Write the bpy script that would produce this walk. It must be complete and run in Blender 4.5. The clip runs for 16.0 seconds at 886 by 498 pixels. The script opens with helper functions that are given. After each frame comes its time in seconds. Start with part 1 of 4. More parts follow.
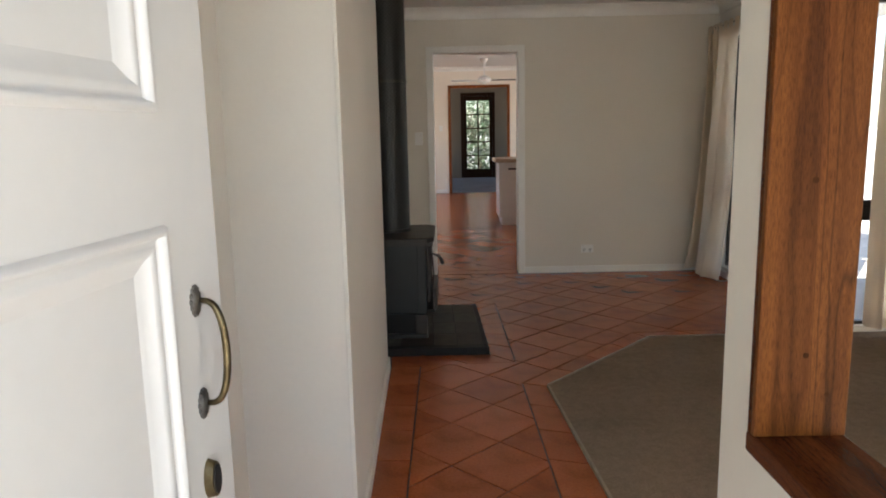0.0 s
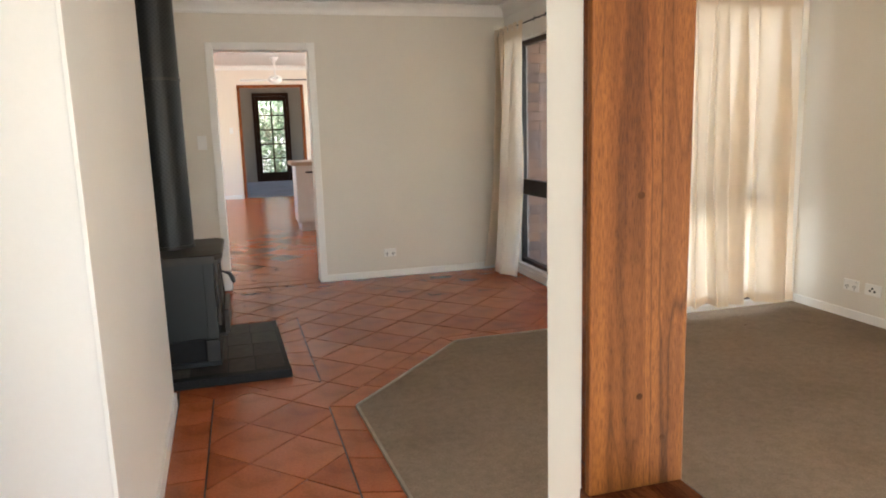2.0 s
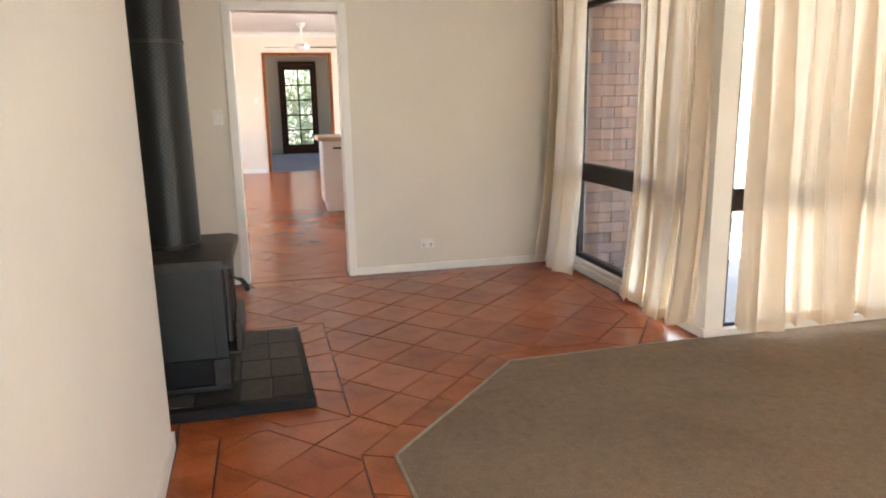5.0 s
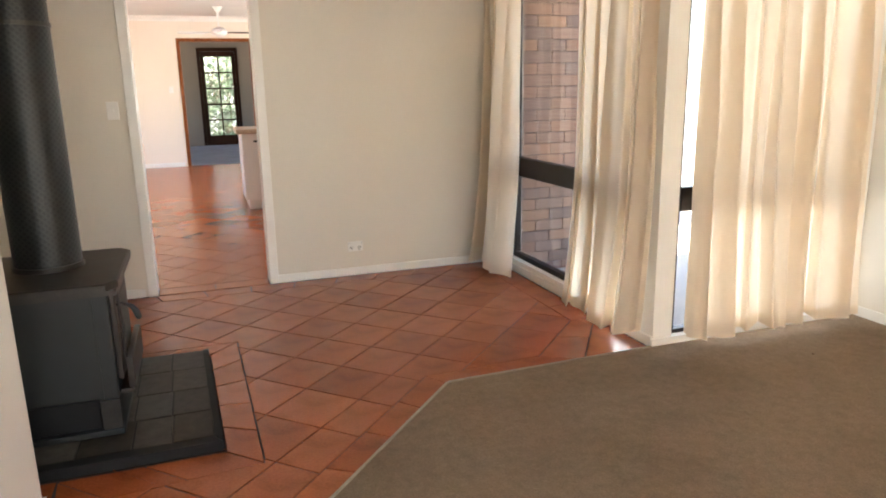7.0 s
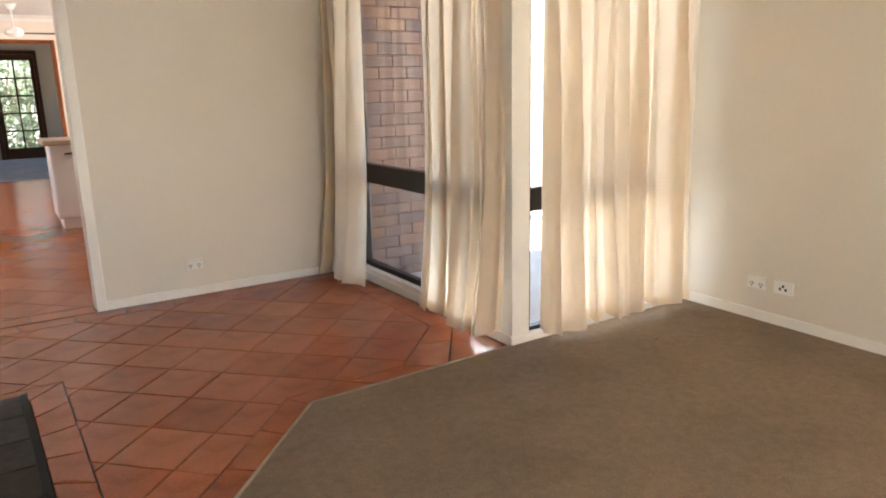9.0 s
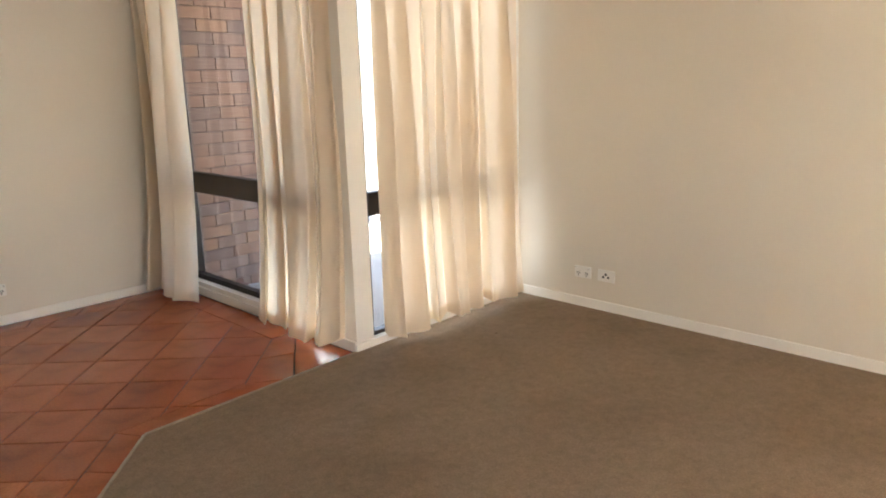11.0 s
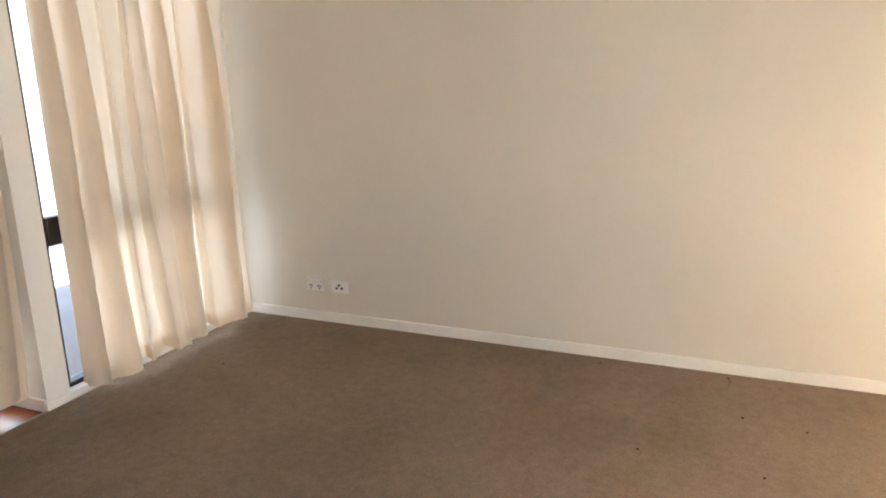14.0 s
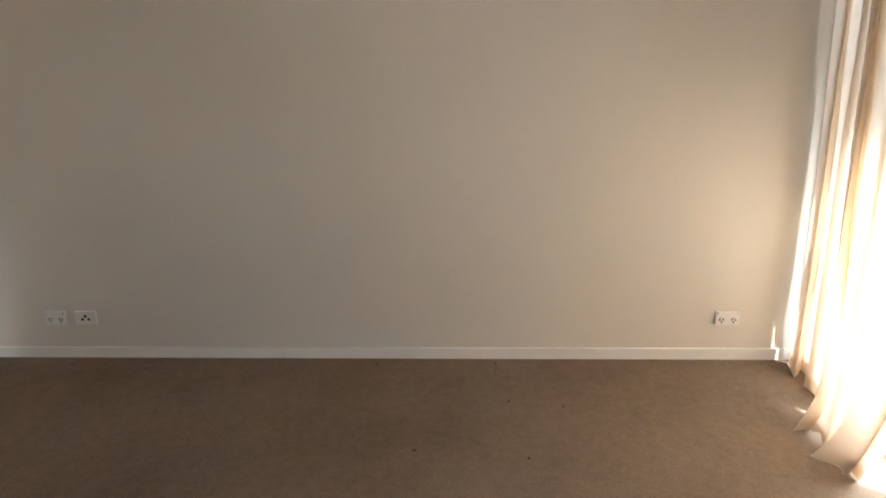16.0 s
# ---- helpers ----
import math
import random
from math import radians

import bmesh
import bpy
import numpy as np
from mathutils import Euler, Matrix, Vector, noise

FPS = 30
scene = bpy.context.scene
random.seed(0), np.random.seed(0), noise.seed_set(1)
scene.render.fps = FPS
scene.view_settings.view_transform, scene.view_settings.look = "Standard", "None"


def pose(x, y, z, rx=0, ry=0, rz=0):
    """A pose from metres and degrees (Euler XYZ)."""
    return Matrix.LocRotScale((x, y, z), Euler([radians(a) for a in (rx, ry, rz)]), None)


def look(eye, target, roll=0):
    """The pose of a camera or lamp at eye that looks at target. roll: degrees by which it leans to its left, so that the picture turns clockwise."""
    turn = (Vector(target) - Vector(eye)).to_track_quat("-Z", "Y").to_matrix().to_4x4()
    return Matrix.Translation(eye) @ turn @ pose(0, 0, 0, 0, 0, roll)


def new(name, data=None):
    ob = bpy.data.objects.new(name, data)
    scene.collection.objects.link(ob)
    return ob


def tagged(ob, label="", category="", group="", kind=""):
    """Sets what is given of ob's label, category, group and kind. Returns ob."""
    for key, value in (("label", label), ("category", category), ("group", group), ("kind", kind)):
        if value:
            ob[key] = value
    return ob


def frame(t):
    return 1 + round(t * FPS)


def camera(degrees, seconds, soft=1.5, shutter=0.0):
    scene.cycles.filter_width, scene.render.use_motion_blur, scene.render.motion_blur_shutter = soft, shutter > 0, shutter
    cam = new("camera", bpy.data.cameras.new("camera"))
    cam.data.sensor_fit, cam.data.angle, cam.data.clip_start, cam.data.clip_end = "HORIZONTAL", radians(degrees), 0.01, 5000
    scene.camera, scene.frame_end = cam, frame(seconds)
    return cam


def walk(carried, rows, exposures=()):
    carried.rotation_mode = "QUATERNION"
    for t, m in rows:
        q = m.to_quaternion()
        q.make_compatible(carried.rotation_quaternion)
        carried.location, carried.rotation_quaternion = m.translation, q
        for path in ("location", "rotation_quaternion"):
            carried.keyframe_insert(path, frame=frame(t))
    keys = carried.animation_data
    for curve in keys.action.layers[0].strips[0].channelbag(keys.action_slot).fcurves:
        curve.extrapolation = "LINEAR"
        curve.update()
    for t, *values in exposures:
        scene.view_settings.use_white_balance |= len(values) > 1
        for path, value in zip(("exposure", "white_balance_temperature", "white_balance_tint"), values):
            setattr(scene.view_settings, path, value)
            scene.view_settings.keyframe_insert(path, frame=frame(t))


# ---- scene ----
cam = camera(65.2, 16.0, soft=1.9)
PATH = [
    (0, (0.268, 0.05, 1.331), (0.248, 2.023, 1.001), -1.2),
    (0.5, (0.269, 0.104, 1.327), (0.593, 2.048, 0.985), -1.9),
    (1, (0.22, 0.133, 1.321), (0.607, 2.066, 0.981), -1.9),
    (1.5, (0.235, 0.185, 1.322), (0.691, 2.102, 0.98), -1.9),
    (2, (0.327, 0.298, 1.342), (0.86, 2.195, 1.0), -1.7),
    (2.5, (0.436, 0.387, 1.394), (1.036, 2.264, 1.05), -1.7),
    (3, (0.491, 0.405, 1.404), (1.122, 2.272, 1.065), -1.7),
    (3.5, (0.489, 0.451, 1.39), (1.147, 2.308, 1.048), -1.6),
    (4, (0.426, 0.615, 1.379), (1.102, 2.465, 1.031), -1.6),
    (4.5, (0.385, 0.834, 1.346), (0.903, 2.725, 0.954), -1.6),
    (4.6, (0.37, 0.884, 1.353), (0.828, 2.788, 0.951), -1.1),
    (6.8, (0.509, 1.432, 1.4), (1.068, 3.297, 0.943), -1.1),
    (7, (0.512, 1.439, 1.399), (1.149, 3.279, 0.942), -1.1),
    (7.5, (0.513, 1.446, 1.392), (1.267, 3.242, 0.94), -1.3),
    (8, (0.496, 1.511, 1.39), (1.35, 3.262, 0.936), -1.3),
    (8.5, (0.48, 1.572, 1.388), (1.435, 3.27, 0.935), -1.3),
    (11, (0.503, 1.598, 1.412), (1.905, 2.948, 0.95), -1.6),
    (11.5, (0.549, 1.587, 1.416), (2.024, 2.854, 0.945), -1.6),
    (12, (0.614, 1.575, 1.416), (2.158, 2.755, 0.942), -1.7),
    (12.5, (0.704, 1.596, 1.431), (2.308, 2.689, 0.949), -1.6),
    (13, (0.769, 1.592, 1.419), (2.428, 2.602, 0.943), -1.9),
    (13.5, (0.776, 1.627, 1.429), (2.506, 2.507, 0.947), -1.5),
    (14, (0.776, 1.654, 1.442), (2.567, 2.399, 0.953), -1.2),
    (14.5, (0.786, 1.625, 1.429), (2.628, 2.242, 0.951), -1.3),
    (15, (0.825, 1.641, 1.472), (2.702, 2.111, 0.963), -1.9),
    (15.5, (0.89, 1.595, 1.53), (2.786, 1.923, 0.986), -1.8),
    (15.6, (0.892, 1.556, 1.539), (2.789, 1.865, 0.985), -2.1),
    (16, (0.885, 1.574, 1.526), (2.803, 1.724, 0.981), -1.7),
]
EXPOSURES = [(0.0, 2.15, 6550, 8), (0.5, 2.62, 6500, 8), (1.0, 2.97, 6500, 8), (1.5, 3.14, 6550, 8), (2.0, 3.14, 6550, 8), (2.5, 3.34, 6600, 9), (3.0, 3.27, 6650, 9), (3.5, 3.21, 6650, 9), (4.0, 3.33, 6650, 9), (4.5, 3.48, 6650, 9), (6.8, 3.48, 6850, 10), (7.0, 3.45, 6850, 10), (7.5, 3.22, 6850, 10), (8.0, 3.23, 6850, 10), (8.5, 3.34, 6850, 10), (11.0, 3.28, 6850, 10), (12.0, 3.22, 6800, 10), (13.5, 3.17, 6350, 10), (14.5, 3.06, 6100, 10), (15.2, 3.0, 5900, 10), (15.6, 2.55, 5900, 10), (16.0, 2.16, 5980, 10)]
walk(cam, [(t, look(eye, target, roll)) for t, eye, target, roll in PATH], EXPOSURES)

# ---- world and sun ----
SUN_UP, SUN_SIDE = 58.0, -35.0
world = bpy.data.worlds.new("sky_world")
world.use_nodes = True
scene.world = world
wn = world.node_tree.nodes
wn.clear()
sky = wn.new("ShaderNodeTexSky")
sky.sky_type = "NISHITA"
sky.sun_disc = False
sky.sun_elevation = radians(SUN_UP)
sky.sun_rotation = radians(180 - SUN_SIDE)
sky_bg = wn.new("ShaderNodeBackground")
sky_bg.inputs["Strength"].default_value = 0.11
sky_out = wn.new("ShaderNodeOutputWorld")
world.node_tree.links.new(sky.outputs[0], sky_bg.inputs[0])
world.node_tree.links.new(sky_bg.outputs[0], sky_out.inputs[0])
sun = new("sun", bpy.data.lights.new("sun", "SUN"))
sun.data.energy = 4.0
sun.data.angle = radians(0.6)
sun.data.color = (1.0, 0.95, 0.86)
su, ss = radians(SUN_UP), radians(SUN_SIDE)
sun.matrix_world = look((math.sin(ss) * math.cos(su) * 20, -math.cos(ss) * math.cos(su) * 20, math.sin(su) * 20), (0, 0, 0))


def sky_window(name, eye, target, width, height, watts, colour=(0.93, 0.97, 1.0)):
    """The sky's light in a window's opening."""
    lamp = new(name, bpy.data.lights.new(name, "AREA"))
    lamp.data.shape, lamp.data.size, lamp.data.size_y = "RECTANGLE", width, height
    lamp.data.energy, lamp.data.color = watts, colour
    lamp.matrix_world = look(eye, target)
    return lamp


sky_window("doorway_skylight", (0.27, -0.15, 1.0), (-0.35, 2.0, 1.1), 0.78, 1.5, 0.85, (1.0, 0.98, 0.95))
sky_window("front_skylight", (3.05, -0.005, 0.63), (3.05, 2.0, 0.5), 1.6, 0.95, 15.5, (0.97, 0.98, 1.0))
sky_window("court_skylight", (3.485, 4.506, 1.06), (3.485, 3.0, 1.06), 1.2, 1.98, 0.50, (0.95, 0.97, 1.0))
sky_window("court_paving_light", (3.485, 4.512, 0.40), (3.485, 3.0, 0.40), 1.2, 0.62, 0.5, (0.88, 0.94, 1.0))
sky_window("bay_skylight", (2.842, 4.80, 0.19), (1.0, 4.80, 0.10), 0.42, 0.18, 0.33, (0.86, 0.94, 1.0))

# added lamp in an unseen side opening, to brighten the kitchen
sky_window("kitchen_fill_light", (3.55, 12.0, 1.35), (0.0, 12.0, 0.8), 4.8, 1.8, 5.5, (1.0, 0.97, 0.92))

# ---- materials ----
def shader(name):
    m = bpy.data.materials.new(name)
    m.use_nodes = True
    nt = m.node_tree
    b = nt.nodes["Principled BSDF"]
    return m, nt, b


def node(nt, kind, **values):
    n = nt.nodes.new(kind)
    for k, v in values.items():
        n.inputs[k.replace("_", " ")].default_value = v
    return n


def ramp(nt, src, stops):
    r = nt.nodes.new("ShaderNodeValToRGB")
    e = r.color_ramp.elements
    while len(e) < len(stops):
        e.new(0.5)
    for el, (p, c) in zip(e, stops):
        el.position, el.color = p, (*c, 1) if len(c) == 3 else c
    nt.links.new(src, r.inputs[0])
    return r.outputs[0]


def coords(nt, scale=(1, 1, 1)):
    tc = nt.nodes.new("ShaderNodeTexCoord")
    mp = nt.nodes.new("ShaderNodeMapping")
    mp.inputs["Scale"].default_value = scale
    nt.links.new(tc.outputs["Object"], mp.inputs[0])
    return mp.outputs[0]


def mixed(nt, fac, a, b, blend="MIX"):
    m = nt.nodes.new("ShaderNodeMix")
    m.data_type, m.blend_type = "RGBA", blend
    for sock, v in ((m.inputs[0], fac), (m.inputs[6], a), (m.inputs[7], b)):
        if isinstance(v, bpy.types.NodeSocket):
            nt.links.new(v, sock)
        elif isinstance(v, (int, float)):
            sock.default_value = v
        else:
            sock.default_value = (*v, 1)
    return m.outputs[2]


def bump(nt, b, height, strength, distance):
    n = nt.nodes.new("ShaderNodeBump")
    n.inputs["Strength"].default_value, n.inputs["Distance"].default_value = strength, distance
    nt.links.new(height, n.inputs["Height"])
    nt.links.new(n.outputs[0], b.inputs["Normal"])
    return n


def noise_at(nt, vec, scale, detail=4.0, rough=0.5):
    n = node(nt, "ShaderNodeTexNoise", Scale=scale, Detail=detail, Roughness=rough)
    nt.links.new(vec, n.inputs["Vector"])
    return n.outputs["Fac"]


def plain(name, colour, rough=0.5, metal=0.0, vary=0.08, scale=6.0, grain=150.0, relief=0.1, depth=0.001, stretch=(1, 1, 1)):
    """A surface with soft blotches, a fine grain and a little relief."""
    m, nt, b = shader(name)
    vec = coords(nt, stretch)
    big, fine = noise_at(nt, vec, scale), noise_at(nt, vec, grain, 2.0)
    dark = tuple(c * (1 - vary) for c in colour)
    light = tuple(min(1, c * (1 + vary)) for c in colour)
    col = ramp(nt, big, [(0.3, dark), (0.7, light)])
    col = mixed(nt, vary, col, ramp(nt, fine, [(0.35, (0.6, 0.6, 0.6)), (0.65, (1, 1, 1))]), "MULTIPLY")
    nt.links.new(col, b.inputs["Base Color"])
    b.inputs["Metallic"].default_value = metal
    rr = nt.nodes.new("ShaderNodeMapRange")
    rr.inputs[3].default_value, rr.inputs[4].default_value = max(0.02, rough - 0.08), min(1, rough + 0.08)
    nt.links.new(big, rr.inputs[0])
    nt.links.new(rr.outputs[0], b.inputs["Roughness"])
    if relief:
        bump(nt, b, fine, relief, depth)
    return m


def object_random(nt):
    return nt.nodes.new("ShaderNodeObjectInfo").outputs["Random"]


def terracotta(name, loose):
    m, nt, b = shader(name)
    vec = coords(nt)
    rnd = nt.nodes.new("ShaderNodeNewGeometry").outputs["Random Per Island"] if loose else object_random(nt)
    base = ramp(nt, rnd, [(0.0, (0.35, 0.088, 0.029)), (0.35, (0.415, 0.112, 0.036)), (0.7, (0.465, 0.133, 0.044)), (1.0, (0.375, 0.099, 0.034))])
    cloud = noise_at(nt, vec, 5.0, 5.0, 0.6)
    if not loose:
        span = nt.nodes.new("ShaderNodeVectorMath")
        span.operation = "LENGTH"
        nt.links.new(vec, span.inputs[0])
        add = nt.nodes.new("ShaderNodeMath")
        add.operation = "MULTIPLY_ADD"
        add.inputs[1].default_value = 0.12
        nt.links.new(noise_at(nt, vec, 14.0, 3.0), add.inputs[0])
        nt.links.new(span.outputs["Value"], add.inputs[2])
        base = mixed(nt, 0.4, base, ramp(nt, add.outputs[0], [(0.07, (0.66, 0.6, 0.58)), (0.17, (1, 1, 1))]), "MULTIPLY")
    col = mixed(nt, 0.25 if loose else 0.6, base, ramp(nt, cloud, [(0.33, (0.52, 0.44, 0.40)), (0.5, (0.95, 0.92, 0.9)), (0.72, (1.0, 1.0, 1.0))]), "MULTIPLY")
    fine = noise_at(nt, vec, 90.0, 3.0)
    col = mixed(nt, 0.35, col, ramp(nt, fine, [(0.35, (0.6, 0.5, 0.45)), (0.6, (1, 1, 1))]), "MULTIPLY")
    nt.links.new(col, b.inputs["Base Color"])
    rough = nt.nodes.new("ShaderNodeMapRange")
    rough.inputs[3].default_value, rough.inputs[4].default_value = 0.2, 0.3
    nt.links.new(cloud, rough.inputs[0])
    nt.links.new(rough.outputs[0], b.inputs["Roughness"])
    if loose:
        rough.inputs[3].default_value, rough.inputs[4].default_value = 0.2, 0.25
    else:
        bump(nt, b, cloud, 0.04, 0.003)
    return m


def timber(name, dark, mid, light, axis="z", gloss=0.42):
    """Oiled boards: broad soft figure, short dark flecks, and a few dark streaks along the grain."""
    m, nt, b = shader(name)
    long = {"z": (1, 1, 0.05), "y": (1, 0.05, 1), "x": (0.05, 1, 1)}[axis]
    bent = nt.nodes.new("ShaderNodeVectorMath")
    bent.operation = "MULTIPLY_ADD"
    wob = node(nt, "ShaderNodeTexNoise", Scale=5.0, Detail=2.0)
    nt.links.new(coords(nt), wob.inputs["Vector"])
    nt.links.new(wob.outputs["Color"], bent.inputs[0])
    bent.inputs[1].default_value = (0.016, 0.016, 0.016)
    nt.links.new(coords(nt, long), bent.inputs[2])
    vec = bent.outputs[0]
    figure = noise_at(nt, vec, 26.0, 3.0, 0.5)
    col = ramp(nt, figure, [(0.30, mid), (0.5, light), (0.62, mid), (0.75, light)])
    bands = noise_at(nt, coords(nt, tuple(1 if k == 1 else 0.03 for k in long)), 32.0, 1.0, 0.4)
    col = mixed(nt, 0.5, col, ramp(nt, bands, [(0.36, (0.42, 0.36, 0.32)), (0.55, (1, 1, 1))]), "MULTIPLY")
    lines = noise_at(nt, vec, 22.0, 1.0, 0.4)
    vein = ramp(nt, lines, [(0.0, (0, 0, 0)), (0.405, (0, 0, 0)), (0.42, (0.7, 0.7, 0.7)), (0.435, (0, 0, 0)), (0.535, (0, 0, 0)), (0.548, (0.45, 0.45, 0.45)), (0.561, (0, 0, 0))])
    col = mixed(nt, vein, col, dark)
    fleck = noise_at(nt, coords(nt, tuple(k if k == 1 else 0.07 for k in long)), 850.0, 3.0, 0.65)
    col = mixed(nt, 0.8, col, ramp(nt, fleck, [(0.34, (0.36, 0.27, 0.2)), (0.55, (1, 1, 1))]), "MULTIPLY")
    blotch = noise_at(nt, coords(nt), 3.0, 3.0)
    col = mixed(nt, 0.4, col, ramp(nt, blotch, [(0.3, (0.6, 0.5, 0.45)), (0.65, (1, 1, 1))]), "MULTIPLY")
    nt.links.new(col, b.inputs["Base Color"])
    b.inputs["Roughness"].default_value = gloss
    b.inputs["Specular IOR Level"].default_value = 0.13
    bump(nt, b, fleck, 0.12, 0.001)
    return m


def cloth(name, colour, through_part):
    m, nt, b = shader(name)
    vec = coords(nt)
    weave = noise_at(nt, coords(nt, (220, 220, 500)), 1.0, 2.0)
    big = noise_at(nt, vec, 4.0)
    col = mixed(nt, 0.25, ramp(nt, big, [(0.3, tuple(c * 0.92 for c in colour)), (0.7, colour)]), ramp(nt, weave, [(0.3, (0.7, 0.68, 0.65)), (0.7, (1, 1, 1))]), "MULTIPLY")
    nt.links.new(col, b.inputs["Base Color"])
    b.inputs["Roughness"].default_value = 0.9
    tr = nt.nodes.new("ShaderNodeBsdfTranslucent")
    nt.links.new(col, tr.inputs["Color"])
    mx = nt.nodes.new("ShaderNodeMixShader")
    mx.inputs[0].default_value = through_part
    nt.links.new(b.outputs[0], mx.inputs[1])
    nt.links.new(tr.outputs[0], mx.inputs[2])
    nt.links.new(mx.outputs[0], nt.nodes["Material Output"].inputs["Surface"])
    bump(nt, b, weave, 0.1, 0.0006)
    return m


def carpet_material(name, dark, light):
    m, nt, b = shader(name)
    vec = coords(nt)
    tuft = noise_at(nt, vec, 170.0, 3.0, 0.7)
    mid = noise_at(nt, vec, 22.0, 5.0, 0.65)
    big = noise_at(nt, vec, 1.6, 5.0, 0.6)
    col = ramp(nt, tuft, [(0.3, dark), (0.7, light)])
    col = mixed(nt, 0.5, col, ramp(nt, mid, [(0.3, (0.7, 0.68, 0.66)), (0.6, (1, 1, 1))]), "MULTIPLY")
    col = mixed(nt, 0.42, col, ramp(nt, big, [(0.36, (0.66, 0.64, 0.6)), (0.5, (0.95, 0.94, 0.93)), (0.66, (1.12, 1.1, 1.08))]), "MULTIPLY")
    nt.links.new(col, b.inputs["Base Color"])
    b.inputs["Roughness"].default_value = 1.0
    b.inputs["Specular IOR Level"].default_value = 0.1
    bump(nt, b, tuft, 0.5, 0.005)
    return m


def brick_material(name):
    m, nt, b = shader(name)
    vec = coords(nt)
    col = ramp(nt, object_random(nt), [(0.0, (0.22, 0.15, 0.135)), (0.3, (0.33, 0.20, 0.155)), (0.6, (0.38, 0.215, 0.15)), (0.85, (0.29, 0.20, 0.175)), (1.0, (0.45, 0.25, 0.15))])
    fine = noise_at(nt, vec, 60.0, 5.0, 0.65)
    big = noise_at(nt, vec, 9.0, 4.0)
    col = mixed(nt, 0.6, col, ramp(nt, fine, [(0.35, (0.5, 0.46, 0.44)), (0.6, (1, 1, 1))]), "MULTIPLY")
    col = mixed(nt, 0.4, col, ramp(nt, big, [(0.35, (0.6, 0.6, 0.62)), (0.65, (1, 1, 1))]), "MULTIPLY")
    nt.links.new(col, b.inputs["Base Color"])
    b.inputs["Roughness"].default_value = 0.9
    bump(nt, b, fine, 0.5, 0.004)
    return m


def slate(name):
    m, nt, b = shader(name)
    vec = coords(nt)
    col = ramp(nt, object_random(nt), [(0.0, (0.030, 0.026, 0.022)), (0.35, (0.10, 0.096, 0.085)), (0.65, (0.042, 0.033, 0.025)), (1.0, (0.12, 0.114, 0.098))])
    fine = noise_at(nt, vec, 18.0, 6.0, 0.65)
    col = mixed(nt, 0.7, col, ramp(nt, fine, [(0.3, (0.45, 0.45, 0.45)), (0.7, (1.3, 1.25, 1.2))]), "MULTIPLY")
    nt.links.new(col, b.inputs["Base Color"])
    b.inputs["Roughness"].default_value = 0.6
    b.inputs["Specular IOR Level"].default_value = 0.3
    bump(nt, b, fine, 0.4, 0.006)
    return m


def flue_material(name):
    """Black steel with a field of small round holes."""
    m, nt, b = shader(name)
    tc = nt.nodes.new("ShaderNodeTexCoord")
    mp = nt.nodes.new("ShaderNodeMapping")
    mp.inputs["Scale"].default_value = (42, 76, 1)
    mp.inputs["Rotation"].default_value = (0, 0, radians(45))
    nt.links.new(tc.outputs["UV"], mp.inputs[0])
    v = node(nt, "ShaderNodeTexVoronoi", Scale=1.0, Randomness=0.0)
    nt.links.new(mp.outputs[0], v.inputs["Vector"])
    hole = ramp(nt, v.outputs["Distance"], [(0.24, (0.003, 0.003, 0.003)), (0.36, (0.012, 0.012, 0.0115))])
    nt.links.new(hole, b.inputs["Base Color"])
    b.inputs["Roughness"].default_value = 0.45
    b.inputs["Metallic"].default_value = 0.2
    bump(nt, b, v.outputs["Distance"], 0.5, 0.002)
    return m


def glass_material(name):
    m, nt, b = shader(name)
    nt.nodes.remove(b)
    gl = node(nt, "ShaderNodeBsdfGlossy", Roughness=0.01)
    tr = nt.nodes.new("ShaderNodeBsdfTransparent")
    lw = node(nt, "ShaderNodeLayerWeight", Blend=0.5)
    steep = nt.nodes.new("ShaderNodeMath")
    steep.operation = "POWER"
    steep.inputs[1].default_value = 5.0
    gloss = nt.nodes.new("ShaderNodeMath")
    gloss.operation = "MULTIPLY_ADD"
    gloss.inputs[1].default_value, gloss.inputs[2].default_value = 0.8, 0.075
    nt.links.new(lw.outputs["Facing"], steep.inputs[0])
    nt.links.new(steep.outputs[0], gloss.inputs[0])
    mx = nt.nodes.new("ShaderNodeMixShader")
    nt.links.new(gloss.outputs[0], mx.inputs[0])
    nt.links.new(tr.outputs[0], mx.inputs[1])
    nt.links.new(gl.outputs[0], mx.inputs[2])
    nt.links.new(mx.outputs[0], nt.nodes["Material Output"].inputs["Surface"])
    return m


def leaf_material(name):
    m, nt, b = shader(name)
    rnd = nt.nodes.new("ShaderNodeNewGeometry").outputs["Random Per Island"]
    col = ramp(nt, rnd, [(0.0, (0.06, 0.11, 0.055)), (0.5, (0.11, 0.17, 0.09)), (1.0, (0.17, 0.22, 0.14))])
    nt.links.new(col, b.inputs["Base Color"])
    b.inputs["Roughness"].default_value = 0.45
    tr = nt.nodes.new("ShaderNodeBsdfTranslucent")
    nt.links.new(col, tr.inputs["Color"])
    mx = nt.nodes.new("ShaderNodeMixShader")
    mx.inputs[0].default_value = 0.35
    nt.links.new(b.outputs[0], mx.inputs[1])
    nt.links.new(tr.outputs[0], mx.inputs[2])
    nt.links.new(mx.outputs[0], nt.nodes["Material Output"].inputs["Surface"])
    return m


